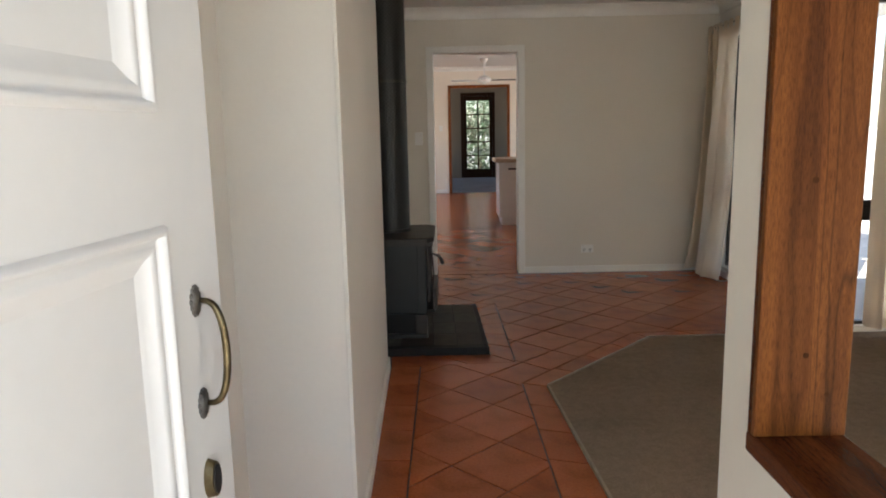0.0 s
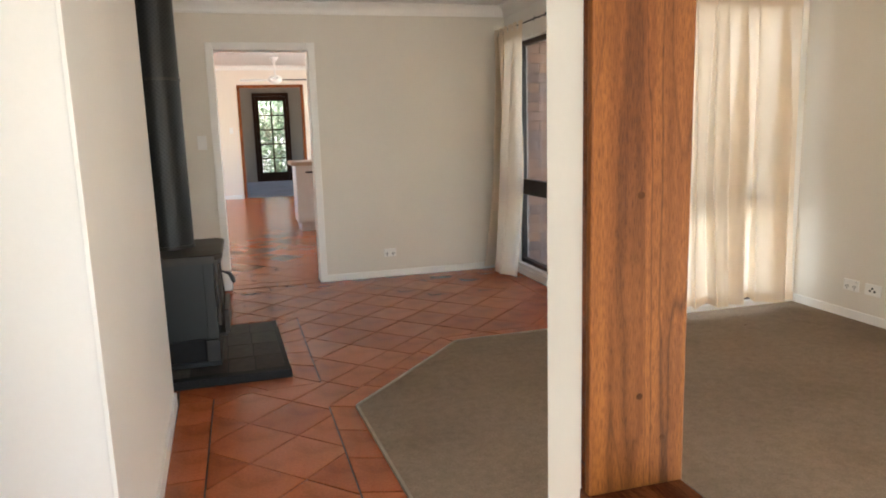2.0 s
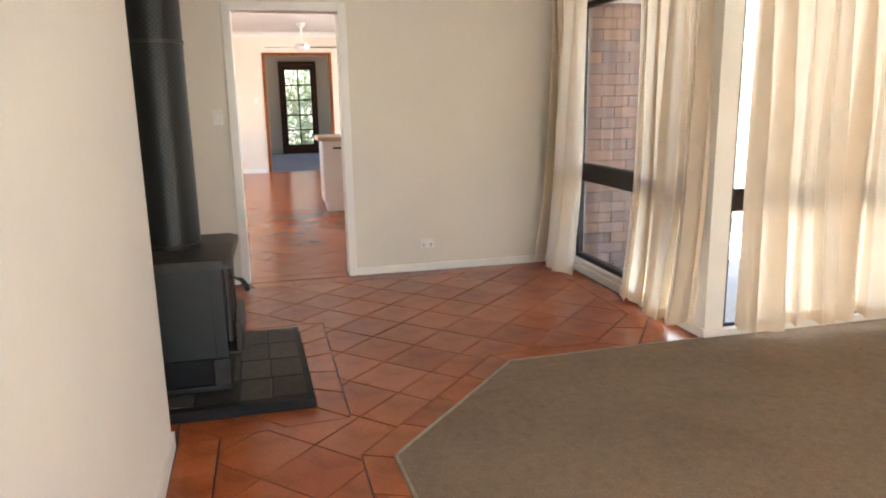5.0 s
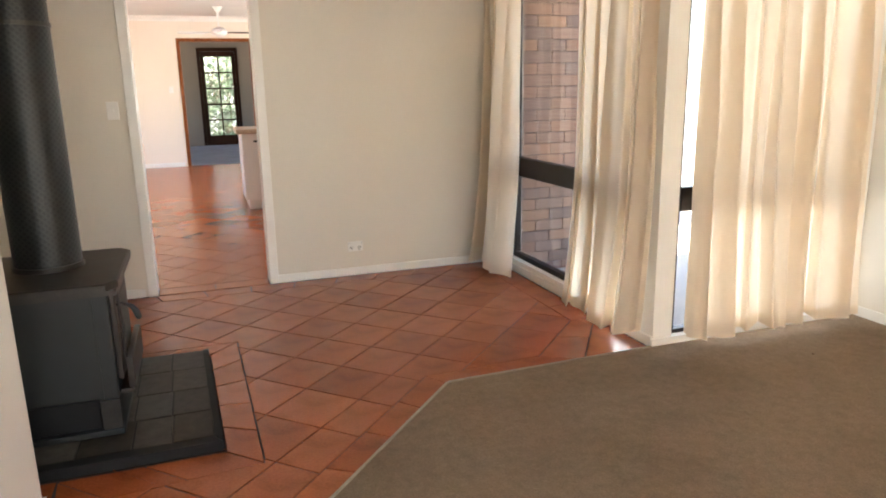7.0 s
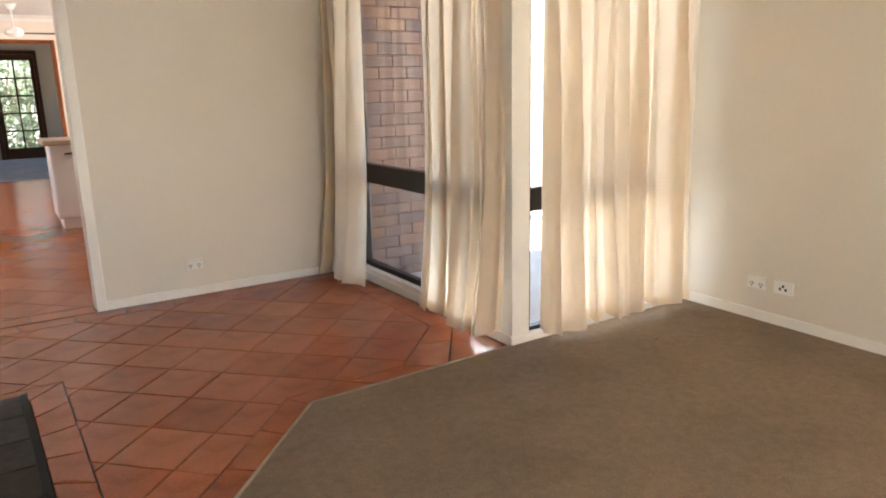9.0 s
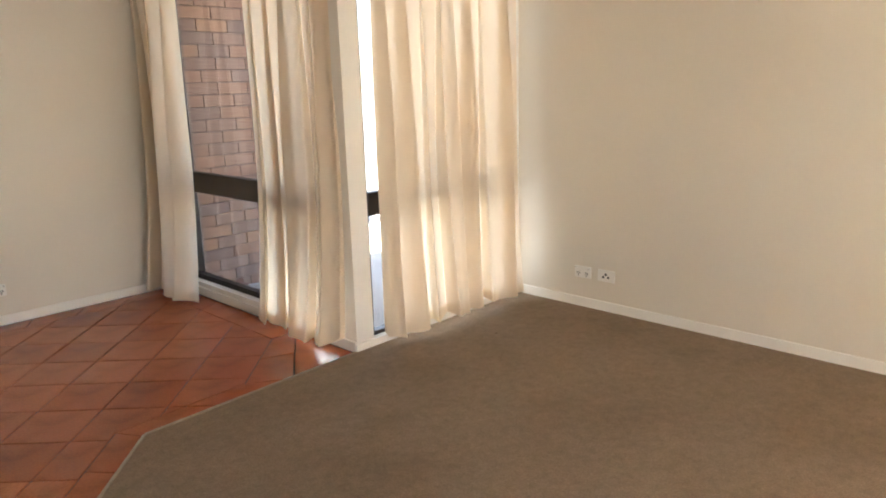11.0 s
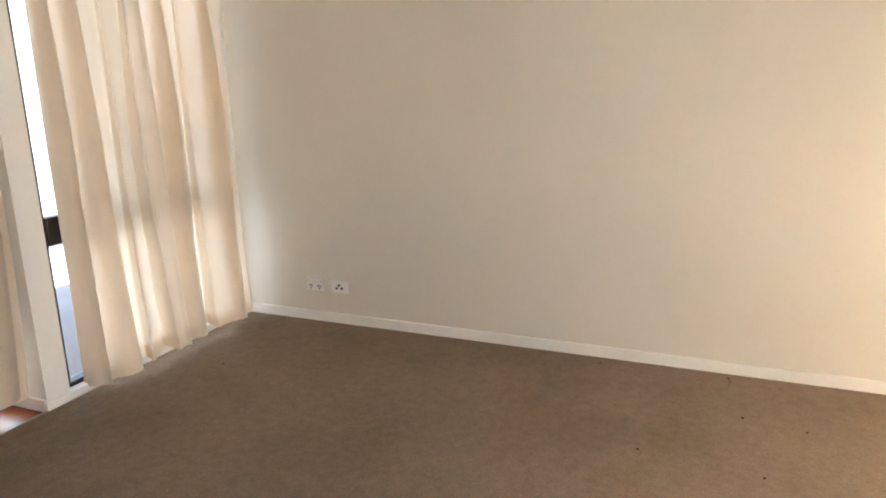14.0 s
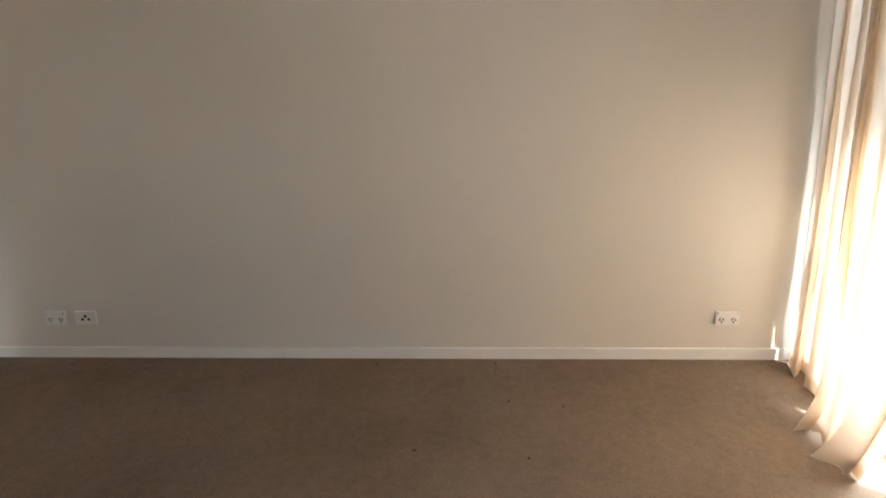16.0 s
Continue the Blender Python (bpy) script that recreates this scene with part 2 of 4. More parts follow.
M_WALL = plain("cream_wall_paint", (0.752, 0.695, 0.600), 0.55, vary=0.03, scale=1.2, grain=60, relief=0.06, depth=0.002)
M_HALL = plain("white_hall_paint", (0.83, 0.80, 0.75), 0.55, vary=0.03, scale=1.2, grain=60, relief=0.06, depth=0.002)
M_CEIL = plain("ceiling_paint", (0.74, 0.72, 0.68), 0.8, vary=0.03, scale=1.5, grain=80, relief=0.05)
M_TRIM = plain("white_gloss_trim", (0.87, 0.845, 0.79), 0.35, vary=0.03, scale=5, relief=0.03)
M_KITCHEN = plain("peach_wall_paint", (0.84, 0.745, 0.635), 0.6, vary=0.03, scale=1.2, relief=0.05)
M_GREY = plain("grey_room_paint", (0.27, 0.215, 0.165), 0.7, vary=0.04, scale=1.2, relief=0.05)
M_DOOR = plain("white_door_paint", (0.74, 0.73, 0.715), 0.32, vary=0.03, scale=3, grain=40, relief=0.05, depth=0.002)
M_TILE = terracotta("terracotta_tile", False)
M_TILE_LOOSE = terracotta("terracotta_tile_far", True)
M_GROUT = plain("dark_grout", (0.065, 0.04, 0.03), 0.9, vary=0.25, scale=14, grain=120, relief=0.4)
M_CARPET = carpet_material("taupe_carpet", (0.222, 0.167, 0.115), (0.328, 0.249, 0.177))
M_CARPET_GREY = carpet_material("blue_grey_carpet", (0.22, 0.22, 0.235), (0.42, 0.42, 0.44))
M_STRIP = plain("carpet_strip", (0.33, 0.262, 0.18), 0.5, vary=0.15, scale=20, relief=0.2)
M_JAMB = timber("oiled_timber_upright", (0.04, 0.012, 0.003), (0.124, 0.0375, 0.0077), (0.204, 0.068, 0.0137), "z", 0.5)
M_SILL = timber("oiled_timber_sill", (0.04, 0.01, 0.005), (0.112, 0.032, 0.012), (0.135, 0.041, 0.015), "y", 0.2)
M_KNOT = plain("timber_knot", (0.065, 0.024, 0.01), 0.9, vary=0.3, scale=60)
M_KNOT.node_tree.nodes["Principled BSDF"].inputs["Specular IOR Level"].default_value = 0.05
M_THREAD = plain("brown_thread", (0.085, 0.058, 0.042), 0.9, vary=0.2, scale=60)
M_LINING = timber("stained_lining", (0.12, 0.035, 0.012), (0.27, 0.085, 0.026), (0.36, 0.12, 0.038), "z", 0.4)
M_BROWN = plain("dark_brown_frame", (0.022, 0.013, 0.010), 0.45, vary=0.2, scale=8, relief=0.1)
M_DARKWOOD = timber("dark_door_timber", (0.015, 0.007, 0.004), (0.04, 0.016, 0.009), (0.06, 0.024, 0.013), "z", 0.4)
M_CURTAIN = cloth("cream_cotton", (0.94, 0.822, 0.67), 0.40)
M_GLASS = glass_material("window_glass")
M_BRICK = brick_material("mottled_brick")
M_MORTAR = plain("dark_mortar", (0.035, 0.032, 0.031), 0.95, vary=0.2, scale=20, relief=0.4, depth=0.003)
M_STEEL = plain("charcoal_stove_paint", (0.0155, 0.0172, 0.0168), 0.5, metal=0.1, vary=0.12, scale=5, grain=200, relief=0.1)
M_IRON = plain("black_cast_iron", (0.032, 0.025, 0.020), 0.45, metal=0.2, vary=0.45, scale=11, grain=120, relief=0.25)
M_FLUE = flue_material("perforated_flue_steel")
M_SLATE = slate("slate_hearth_tile")
M_HEARTH_EDGE = plain("black_hearth_edge", (0.012, 0.011, 0.011), 0.55, vary=0.2, scale=12, relief=0.2)
M_HEARTH_EDGE.node_tree.nodes["Principled BSDF"].inputs["Specular IOR Level"].default_value = 0.25
M_BRASS = plain("aged_brass", (0.15, 0.115, 0.062), 0.34, metal=0.9, vary=0.35, scale=40, grain=200, relief=0.15)
M_PEWTER = plain("tarnished_pewter", (0.17, 0.16, 0.15), 0.38, metal=0.8, vary=0.4, scale=60, grain=250, relief=0.3)
M_BLACK = plain("black_slot", (0.012, 0.012, 0.012), 0.5, relief=0)
M_PLASTIC = plain("white_plastic", (0.83, 0.81, 0.765), 0.3, vary=0.02, relief=0)
M_BENCH = plain("tan_laminate", (0.52, 0.38, 0.27), 0.35, vary=0.12, scale=25, grain=150, relief=0.05)
M_CABINET = plain("white_cabinet", (0.78, 0.75, 0.72), 0.4, vary=0.03, relief=0.03)
M_PAVING = plain("pale_paving", (0.52, 0.50, 0.46), 0.9, vary=0.15, scale=3, grain=60, relief=0.3, depth=0.003)
M_LEAF = leaf_material("broad_leaf")
M_BARK = plain("bark", (0.12, 0.09, 0.065), 0.95, vary=0.3, scale=12, relief=0.6, depth=0.01)


# ---- building helpers ----
def part(name, bm, material, parent=None, label="", smooth=False):
    mesh = bpy.data.meshes.new(name)
    bm.normal_update()
    bm.to_mesh(mesh)
    bm.free()
    mesh.materials.append(material)
    if smooth:
        mesh.polygons.foreach_set("use_smooth", [True] * len(mesh.polygons))
    ob = new(name, mesh)
    if parent:
        ob.parent = parent
    return tagged(ob, label)


def thing(name, x, y, z, label, category, group="", rz=0.0):
    ob = new(name)
    ob.empty_display_size = 0.1
    ob.matrix_world = pose(x, y, z, 0, 0, rz)
    return tagged(ob, label, category, group)


def structure(name, bm, material, label, smooth=False):
    return tagged(part(name, bm, material, None, label, smooth), kind="structure")


def box(bm, x0, y0, z0, x1, y1, z1, bevel=0.0, segments=2):
    made = bmesh.ops.create_cube(bm, size=1.0, matrix=Matrix.Translation(((x0 + x1) / 2, (y0 + y1) / 2, (z0 + z1) / 2)) @ Matrix.Diagonal((abs(x1 - x0), abs(y1 - y0), abs(z1 - z0), 1)))
    if bevel:
        edges = list({e for v in made["verts"] for e in v.link_edges})
        bmesh.ops.bevel(bm, geom=edges, offset=bevel, segments=segments, profile=0.5, affect="EDGES")
    return bm


def boxes(*rows, bevel=0.0):
    bm = bmesh.new()
    for r in rows:
        box(bm, *r, bevel=bevel)
    return bm


def tube(bm, points, radius, sides=10, closed_ends=True):
    """A round bar along points; radius is a number or one number a point."""
    rings = []
    pts = [Vector(p) for p in points]
    a = None
    for i, p in enumerate(pts):
        d = (pts[min(i + 1, len(pts) - 1)] - pts[max(i - 1, 0)]).normalized()
        a = d.orthogonal() if a is None else a - d * a.dot(d)
        a = a.normalized()
        c = d.cross(a).normalized()
        r = radius[i] if isinstance(radius, (list, tuple)) else radius
        rings.append([bm.verts.new(p + r * (math.cos(k * math.tau / sides) * a + math.sin(k * math.tau / sides) * c)) for k in range(sides)])
    for r0, r1 in zip(rings, rings[1:]):
        for k in range(sides):
            bm.faces.new((r0[k], r0[(k + 1) % sides], r1[(k + 1) % sides], r1[k]))
    if closed_ends:
        bm.faces.new(rings[0][::-1])
        bm.faces.new(rings[-1])
    bmesh.ops.recalc_face_normals(bm, faces=bm.faces)
    return bm


def prism(bm, outline, z0, z1, inset=0.0):
    """A flat-based block on a plan outline, its upper edge chamfered by inset."""
    n = len(outline)
    cx, cy = sum(p[0] for p in outline) / n, sum(p[1] for p in outline) / n
    lo = [bm.verts.new((x, y, z0)) for x, y in outline]
    mid = [bm.verts.new((x, y, z1 - inset * 0.6)) for x, y in outline]
    top = []
    for x, y in outline:
        d = math.hypot(x - cx, y - cy) or 1
        top.append(bm.verts.new((x - (x - cx) / d * inset * 1.4, y - (y - cy) / d * inset * 1.4, z1)))
    for ring0, ring1 in ((lo, mid), (mid, top)):
        for k in range(n):
            bm.faces.new((ring0[k], ring0[(k + 1) % n], ring1[(k + 1) % n], ring1[k]))
    bm.faces.new(top)
    bmesh.ops.recalc_face_normals(bm, faces=bm.faces)
    return bm


def disc_bar(bm, centre, radius, depth, axis="z", sides=20):
    turn = {"z": Matrix(), "x": Matrix.Rotation(radians(90), 4, "Y"), "y": Matrix.Rotation(radians(90), 4, "X")}[axis]
    bmesh.ops.create_cone(bm, cap_ends=True, segments=sides, radius1=radius, radius2=radius, depth=depth, matrix=Matrix.Translation(centre) @ turn)
    return bm


# ---- plan: fitted numbers ----
CEIL = 2.43
K_CEIL = 2.74

# floors
structure("floor", boxes((-1.6, -0.2, -0.16, 2.78, 6.64, -0.006)), M_GROUT, "dark grout bed under terracotta floor tiles")
structure("floor_kitchen", boxes((-2.6, 6.64, -0.16, 3.6, 15.72, -0.002)), M_GROUT, "dark grout bed under kitchen tiles")
structure("floor_lounge", boxes((2.78, -0.2, -0.16, 4.29, 4.5, -0.006)), M_GROUT, "concrete slab under the lounge carpet")
structure("floor_sunroom", boxes((-2.6, 15.72, -0.16, 4.2, 21.0, 0.002)), M_CARPET_GREY, "blue-grey carpet in the far room")
structure("ground", boxes((-400, -400, -0.3, 400, 400, -0.17)), M_PAVING, "pale sunlit paving outside")
structure("pavement", boxes((2.86, 4.55, -0.169, 12, 6.3, -0.06)), M_PAVING, "pale concrete path in the side court")

# ceilings
structure("ceiling", boxes((-1.6, -0.2, CEIL, 2.78, 6.64, CEIL + 0.1), (2.78, -0.2, CEIL, 4.29, 4.5, CEIL + 0.1)), M_CEIL, "flat off-white plaster ceiling")
structure("ceiling_kitchen", boxes((-2.6, 6.64, K_CEIL, 3.6, 15.72, K_CEIL + 0.1)), M_CEIL, "flat white kitchen ceiling")
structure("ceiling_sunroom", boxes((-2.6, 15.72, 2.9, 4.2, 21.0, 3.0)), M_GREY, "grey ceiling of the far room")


def cove(name, points, z, size, material, label):
    """A plaster cornice along a wall: points run with the room on their left."""
    bm = bmesh.new()
    prof = [(0.0, -size), (0.012, -size), (0.016, -size * 0.88)]
    prof += [(0.016 + (size - 0.016) * (1 - math.cos(k * math.pi / 12)), -size * 0.88 + size * 0.76 * math.sin(k * math.pi / 12)) for k in range(1, 7)]
    prof += [(size, -0.004), (size, 0.0)]
    for p, q in zip(points, points[1:]):
        d = (Vector(q) - Vector(p)).normalized()
        nrm = Vector((-d.y, d.x))
        r0 = [bm.verts.new((p[0] + nrm.x * a, p[1] + nrm.y * a, z + b)) for a, b in prof]
        r1 = [bm.verts.new((q[0] + nrm.x * a, q[1] + nrm.y * a, z + b)) for a, b in prof]
        for k in range(len(prof) - 1):
            bm.faces.new((r0[k], r1[k], r1[k + 1], r0[k + 1]))
    bmesh.ops.recalc_face_normals(bm, faces=bm.faces)
    return structure(name, bm, material, label)


cove("trim_cornice_back", [(2.73, 6.528), (-1.5, 6.528)], CEIL, 0.095, M_TRIM, "white coved plaster cornice")
cove("trim_cornice_bay", [(2.728, 4.41), (2.728, 6.53)], CEIL, 0.095, M_TRIM, "white coved plaster cornice")
cove("trim_cornice_side", [(4.17, 4.408), (2.73, 4.408)], CEIL, 0.095, M_TRIM, "white coved plaster cornice")
cove("trim_cornice_east", [(4.168, 0.09), (4.168, 4.41)], CEIL, 0.095, M_TRIM, "white coved plaster cornice")
cove("trim_cornice_kitchen", [(3.5, 15.598), (-2.5, 15.598)], K_CEIL, 0.09, M_TRIM, "white kitchen cornice")

# walls
structure("wall_front", boxes(
    (-0.5, -0.16, 0, -0.17, 0.085, CEIL), (-0.17, -0.16, 2.07, 0.70, 0.085, CEIL), (0.70, -0.16, 0, 1.25, 0.085, CEIL),
    (1.25, -0.16, 2.12, 4.09, 0.085, CEIL), (1.25, -0.16, 0, 4.09, 0.085, 0.10), (4.09, -0.16, 0, 4.17, 0.085, CEIL)), M_WALL, "cream painted front wall with a wide window")
structure("wall_east", boxes((4.17, -0.16, -0.16, 4.29, 4.53, CEIL)), M_WALL, "plain cream painted wall with a soft sheen")
structure("wall_bay_side", boxes((2.73, 4.41, -0.16, 2.85, 4.53, CEIL), (2.85, 4.41, 2.10, 4.12, 4.53, CEIL), (4.12, 4.41, -0.16, 4.17, 4.53, CEIL), (2.85, 4.41, -0.16, 4.12, 4.53, 0.045)), M_TRIM, "white painted window wall")
structure("wall_bay", boxes((2.73, 4.53, -0.16, 2.85, 4.56, CEIL), (2.73, 4.56, 2.09, 2.85, 6.29, CEIL), (2.73, 6.29, -0.16, 2.85, 6.53, CEIL), (2.73, 4.56, -0.16, 2.85, 6.29, 0.085)), M_TRIM, "white painted wall round the tall window")
structure("wall_back", boxes((-1.6, 6.53, 0, 0.125, 6.64, CEIL), (0.125, 6.53, 2.06, 0.937, 6.64, CEIL), (0.937, 6.53, 0, 2.85, 6.64, CEIL)), M_WALL, "cream painted wall with a doorway to the kitchen")
structure("wall_alcove", boxes((-1.6, 3.87, 0, -1.5, 6.53, CEIL)), M_WALL, "cream wall behind the stove")
hall = bmesh.new()
prism(hall, [(-0.045, 2.08), (-0.10, 3.87), (-1.6, 3.87), (-1.6, 2.08)], 0.0, CEIL)
structure("wall_hall", hall, M_HALL, "white hall wall ending beside the stove")
structure("wall_entry", boxes((-0.5, 0.085, 0, -0.38, 2.08, CEIL)), M_HALL, "white entry wall behind the open door")
structure("trim_hall_corner", boxes((-0.050, 2.073, 0.0, -0.038, 2.079, CEIL), bevel=0.0015), M_TRIM, "slim white corner bead")
structure("wall_divider", boxes(
    (0.745, 0.085, 0, 0.857, 1.22, 0.824), (0.745, 1.088, 0.824, 0.857, 1.22, CEIL), (0.745, 0.085, 2.14, 0.857, 1.088, CEIL), (0.745, 0.085, 0.824, 0.857, 0.16, 2.14)), M_WALL, "white wall with an unglazed timber-lined opening")
# the side openings are out of view, cut to let light into the kitchen
structure("wall_kitchen_left", boxes((-2.6, 6.64, 0, -2.5, 9.5, K_CEIL), (-2.6, 13.5, 0, -2.5, 15.72, K_CEIL), (-2.6, 9.5, 0, -2.5, 13.5, 0.9), (-2.6, 9.5, 2.2, -2.5, 13.5, K_CEIL)), M_KITCHEN, "peach kitchen wall with an unseen opening added for daylight")
structure("wall_kitchen_right", boxes((3.5, 6.64, 0, 3.6, 9.5, K_CEIL), (3.5, 14.5, 0, 3.6, 15.72, K_CEIL), (3.5, 9.5, 0, 3.6, 14.5, 0.4), (3.5, 9.5, 2.3, 3.6, 14.5, K_CEIL)), M_KITCHEN, "peach kitchen wall with an unseen opening added for daylight")
structure("wall_kitchen_near", boxes((-2.6, 6.64, CEIL, 3.6, 6.70, K_CEIL), (-2.6, 6.64, 0, 0.06, 6.70, CEIL), (1.0, 6.64, 0, 3.6, 6.70, CEIL), (0.06, 6.64, 2.1, 1.0, 6.70, CEIL)), M_KITCHEN, "peach kitchen wall round the doorway")
structure("wall_kitchen_far", boxes((-2.6, 15.6, 0, 0.29, 15.72, K_CEIL), (0.29, 15.6, 2.35, 1.64, 15.72, K_CEIL), (1.64, 15.6, 0, 3.6, 15.72, K_CEIL)), M_KITCHEN, "peach kitchen wall with a timber-lined opening")
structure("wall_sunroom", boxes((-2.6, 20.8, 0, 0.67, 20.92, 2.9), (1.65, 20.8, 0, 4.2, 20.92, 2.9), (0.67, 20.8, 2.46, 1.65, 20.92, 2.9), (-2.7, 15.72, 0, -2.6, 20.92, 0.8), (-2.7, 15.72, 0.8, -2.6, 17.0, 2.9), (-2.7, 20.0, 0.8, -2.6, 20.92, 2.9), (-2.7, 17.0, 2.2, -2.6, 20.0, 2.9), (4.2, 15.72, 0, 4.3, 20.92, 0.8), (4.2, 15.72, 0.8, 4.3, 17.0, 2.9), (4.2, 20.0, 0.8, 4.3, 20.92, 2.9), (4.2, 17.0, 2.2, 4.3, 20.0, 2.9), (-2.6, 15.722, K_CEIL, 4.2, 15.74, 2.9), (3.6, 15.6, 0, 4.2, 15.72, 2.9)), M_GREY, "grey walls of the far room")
# third box: unseen porch slab, added to keep the sun off the doorway
structure("roof", boxes((-3.2, -0.75, 2.56, 4.9, 4.95, 2.64), (-3.2, 4.95, 2.56, 3.25, 6.19, 2.64), (-3.2, -1.7, 2.66, 0.8, -0.75, 2.74)), M_CEIL, "eaves over the front and an unseen porch roof shading the doorway")
structure("roof_rear", boxes((-3.2, 6.2, 3.02, 4.9, 21.6, 3.12)), M_CEIL, "roof over the kitchen wing")

structure("roof_soffit", boxes((2.853, 4.56, 2.098, 3.42, 6.29, 2.16)), M_TRIM, "pale painted eave lining over the side court")

# skirtings and door trim
structure("baseboard_east", boxes((4.155, 0.087, 0.0, 4.1695, 4.4, 0.068), bevel=0.003), M_TRIM, "low white skirting board")
structure("baseboard_back", boxes((0.978, 6.516, 0.0, 2.726, 6.5295, 0.062), (-1.49, 6.516, 0.0, 0.064, 6.5295, 0.062), bevel=0.003), M_TRIM, "low white skirting board")
structure("baseboard_bay", boxes((2.716, 4.412, 0.0, 2.7295, 6.51, 0.06), bevel=0.003), M_TRIM, "low white skirting under the tall window")
structure("baseboard_side", boxes((2.7165, 4.397, 0.0, 4.15, 4.4095, 0.05), bevel=0.003), M_TRIM, "low white skirting under the curtained window")
bb = bmesh.new()
prism(bb, [(-0.044, 2.082), (-0.099, 3.872), (-0.087, 3.872), (-0.032, 2.082)], 0.0, 0.07, 0.002)
structure("baseboard_hall", bb, M_TRIM, "low white skirting board")
structure("baseboard_kitchen", boxes((-2.49, 15.585, 0, 0.24, 15.599, 0.08), (1.70, 15.585, 0, 3.49, 15.599, 0.08)), M_TRIM, "white kitchen skirting")


def door_trim(name, x0, x1, top, y_face, out, width, material, label, depth=0.018):
    """Architrave round an opening in a wall that faces -y."""
    a, b = y_face - depth, y_face - 0.001
    bm = boxes((x0 - width, a, 0, x0, b, top + width), (x1, a, 0, x1 + width, b, top + width), (x0, a, top, x1, b, top + width), bevel=0.004)
    box(bm, x0 - 0.019, y_face, 0, x0, y_face + out, top)
    box(bm, x1, y_face, 0, x1 + 0.019, y_face + out, top)
    box(bm, x0 - 0.019, y_face, top, x1 + 0.019, y_face + out, top + 0.019)
    return structure(name, bm, material, label)


door_trim("trim_kitchen_doorway", 0.145, 0.917, 2.04, 6.53, 0.17, 0.062, M_TRIM, "white painted architrave and jamb of an open doorway")
door_trim("trim_far_opening", 0.345, 1.585, 2.295, 15.6, 0.12, 0.06, M_LINING, "stained timber lining of a wide opening")
structure("trim_front_frame", boxes((-0.169, -0.12, 0, -0.142, 0.10, 2.07), (0.672, -0.12, 0, 0.699, 0.10, 2.07), (-0.142, -0.12, 2.043, 0.672, 0.10, 2.07), bevel=0.003), M_TRIM, "white front door frame")


# timber-lined opening in the divider
lining = thing("timber_opening_lining", 0.80, 0.62, 0.83, "golden brown oiled timber lining of an internal opening", "window lining")
lining_inv = lining.matrix_world.inverted()


def moved(bm, m):
    bmesh.ops.transform(bm, matrix=m, verts=bm.verts)
    return bm


jamb = part("jamb", moved(boxes((0.731, 1.06, 0.858, 0.872, 1.0735, 2.11), bevel=0.002), lining_inv), M_JAMB, lining, "golden timber jamb with small dark knots")
# added dark strip: paints the shadow line between jamb and wall
part("shadow_strip", moved(boxes((0.733, 1.074, 0.858, 0.868, 1.087, 2.11)), lining_inv), M_SILL, lining, "dark strip standing in for the shadow line behind the jamb")
part("jamb", moved(boxes((0.728, 0.162, 0.858, 0.872, 0.188, 2.11), bevel=0.003), lining_inv), M_JAMB, lining)
part("head", moved(boxes((0.728, 0.162, 2.112, 0.872, 1.086, 2.138), bevel=0.003), lining_inv), M_JAMB, lining)
part("sill", moved(boxes((0.7305, 0.162, 0.824, 0.876, 1.09, 0.8575), bevel=0.005), lining_inv), M_SILL, lining, "dark glossy timber sill")
for kx, kz, kr in ((0.800, 1.253, 0.0065), (0.803, 0.988, 0.006), (0.838, 0.926, 0.005), (0.792, 1.56, 0.005)):
    bm = bmesh.new()
    disc_bar(bm, (kx, 1.0597, kz), kr * 0.75, 0.0008, "y", 14)
    part("knot", moved(bm, lining_inv), M_KNOT, jamb)


# ---- windows ----
def window(name, m, length, z0, z1, bar, mullions, label):
    """A dark metal window: along local x, room on -y. bar: its thick transom's lower and upper z."""
    w = thing(name, 0, 0, 0, label, "window")
    w.matrix_world = m
    w["kind"] = "structure"
    f = 0.04
    part("window_frame", boxes((0, 0, z0, length, 0.05, z0 + f), (0, 0, z1 - f, length, 0.05, z1), (0, 0, z0 + f, f, 0.05, z1 - f), (length - f, 0, z0 + f, length, 0.05, z1 - f), bevel=0.003), M_BROWN, w, "dark brown metal frame")
    part("transom", boxes((f, -0.004, bar[0], length - f, 0.052, bar[1]), bevel=0.004), M_BROWN, w, "thick dark brown transom")
    xs = [f, *mullions, length - f]
    for x in mullions:
        part("mullion", boxes((x - 0.013, 0.002, z0 + f, x + 0.013, 0.048, bar[0]), (x - 0.013, 0.002, bar[1], x + 0.013, 0.048, z1 - f), bevel=0.003), M_BROWN, w)
    for a, b in zip(xs, xs[1:]):
        for lo, hi in ((z0 + f, bar[0]), (bar[1], z1 - f)):
            p = part("pane", boxes((a, 0.022, lo, b, 0.027, hi)), M_GLASS, w, "clear glass pane")
            p.visible_shadow = False
    return w


window("window_1", pose(2.775, 6.28, 0, 0, 0, -90), 1.72, 0.09, 2.085, (0.73, 0.868), [0.945], "tall dark-framed window with a thick transom")
window("window_2", pose(2.852, 4.45, 0, 0, 0, 0), 1.266, 0.028, 2.10, (0.727, 0.856), [0.63], "tall dark-framed window behind a curtain")
window("window_3", pose(4.088, -0.03, 0, 0, 0, 180), 2.836, 0.10, 2.12, (0.73, 0.86), [0.92, 1.84], "wide dark-framed front window in the sun")
structure("window_sill_bay", boxes((2.724, 4.57, 0.0855, 2.772, 6.28, 0.096), bevel=0.003), M_TRIM, "white painted window sill")


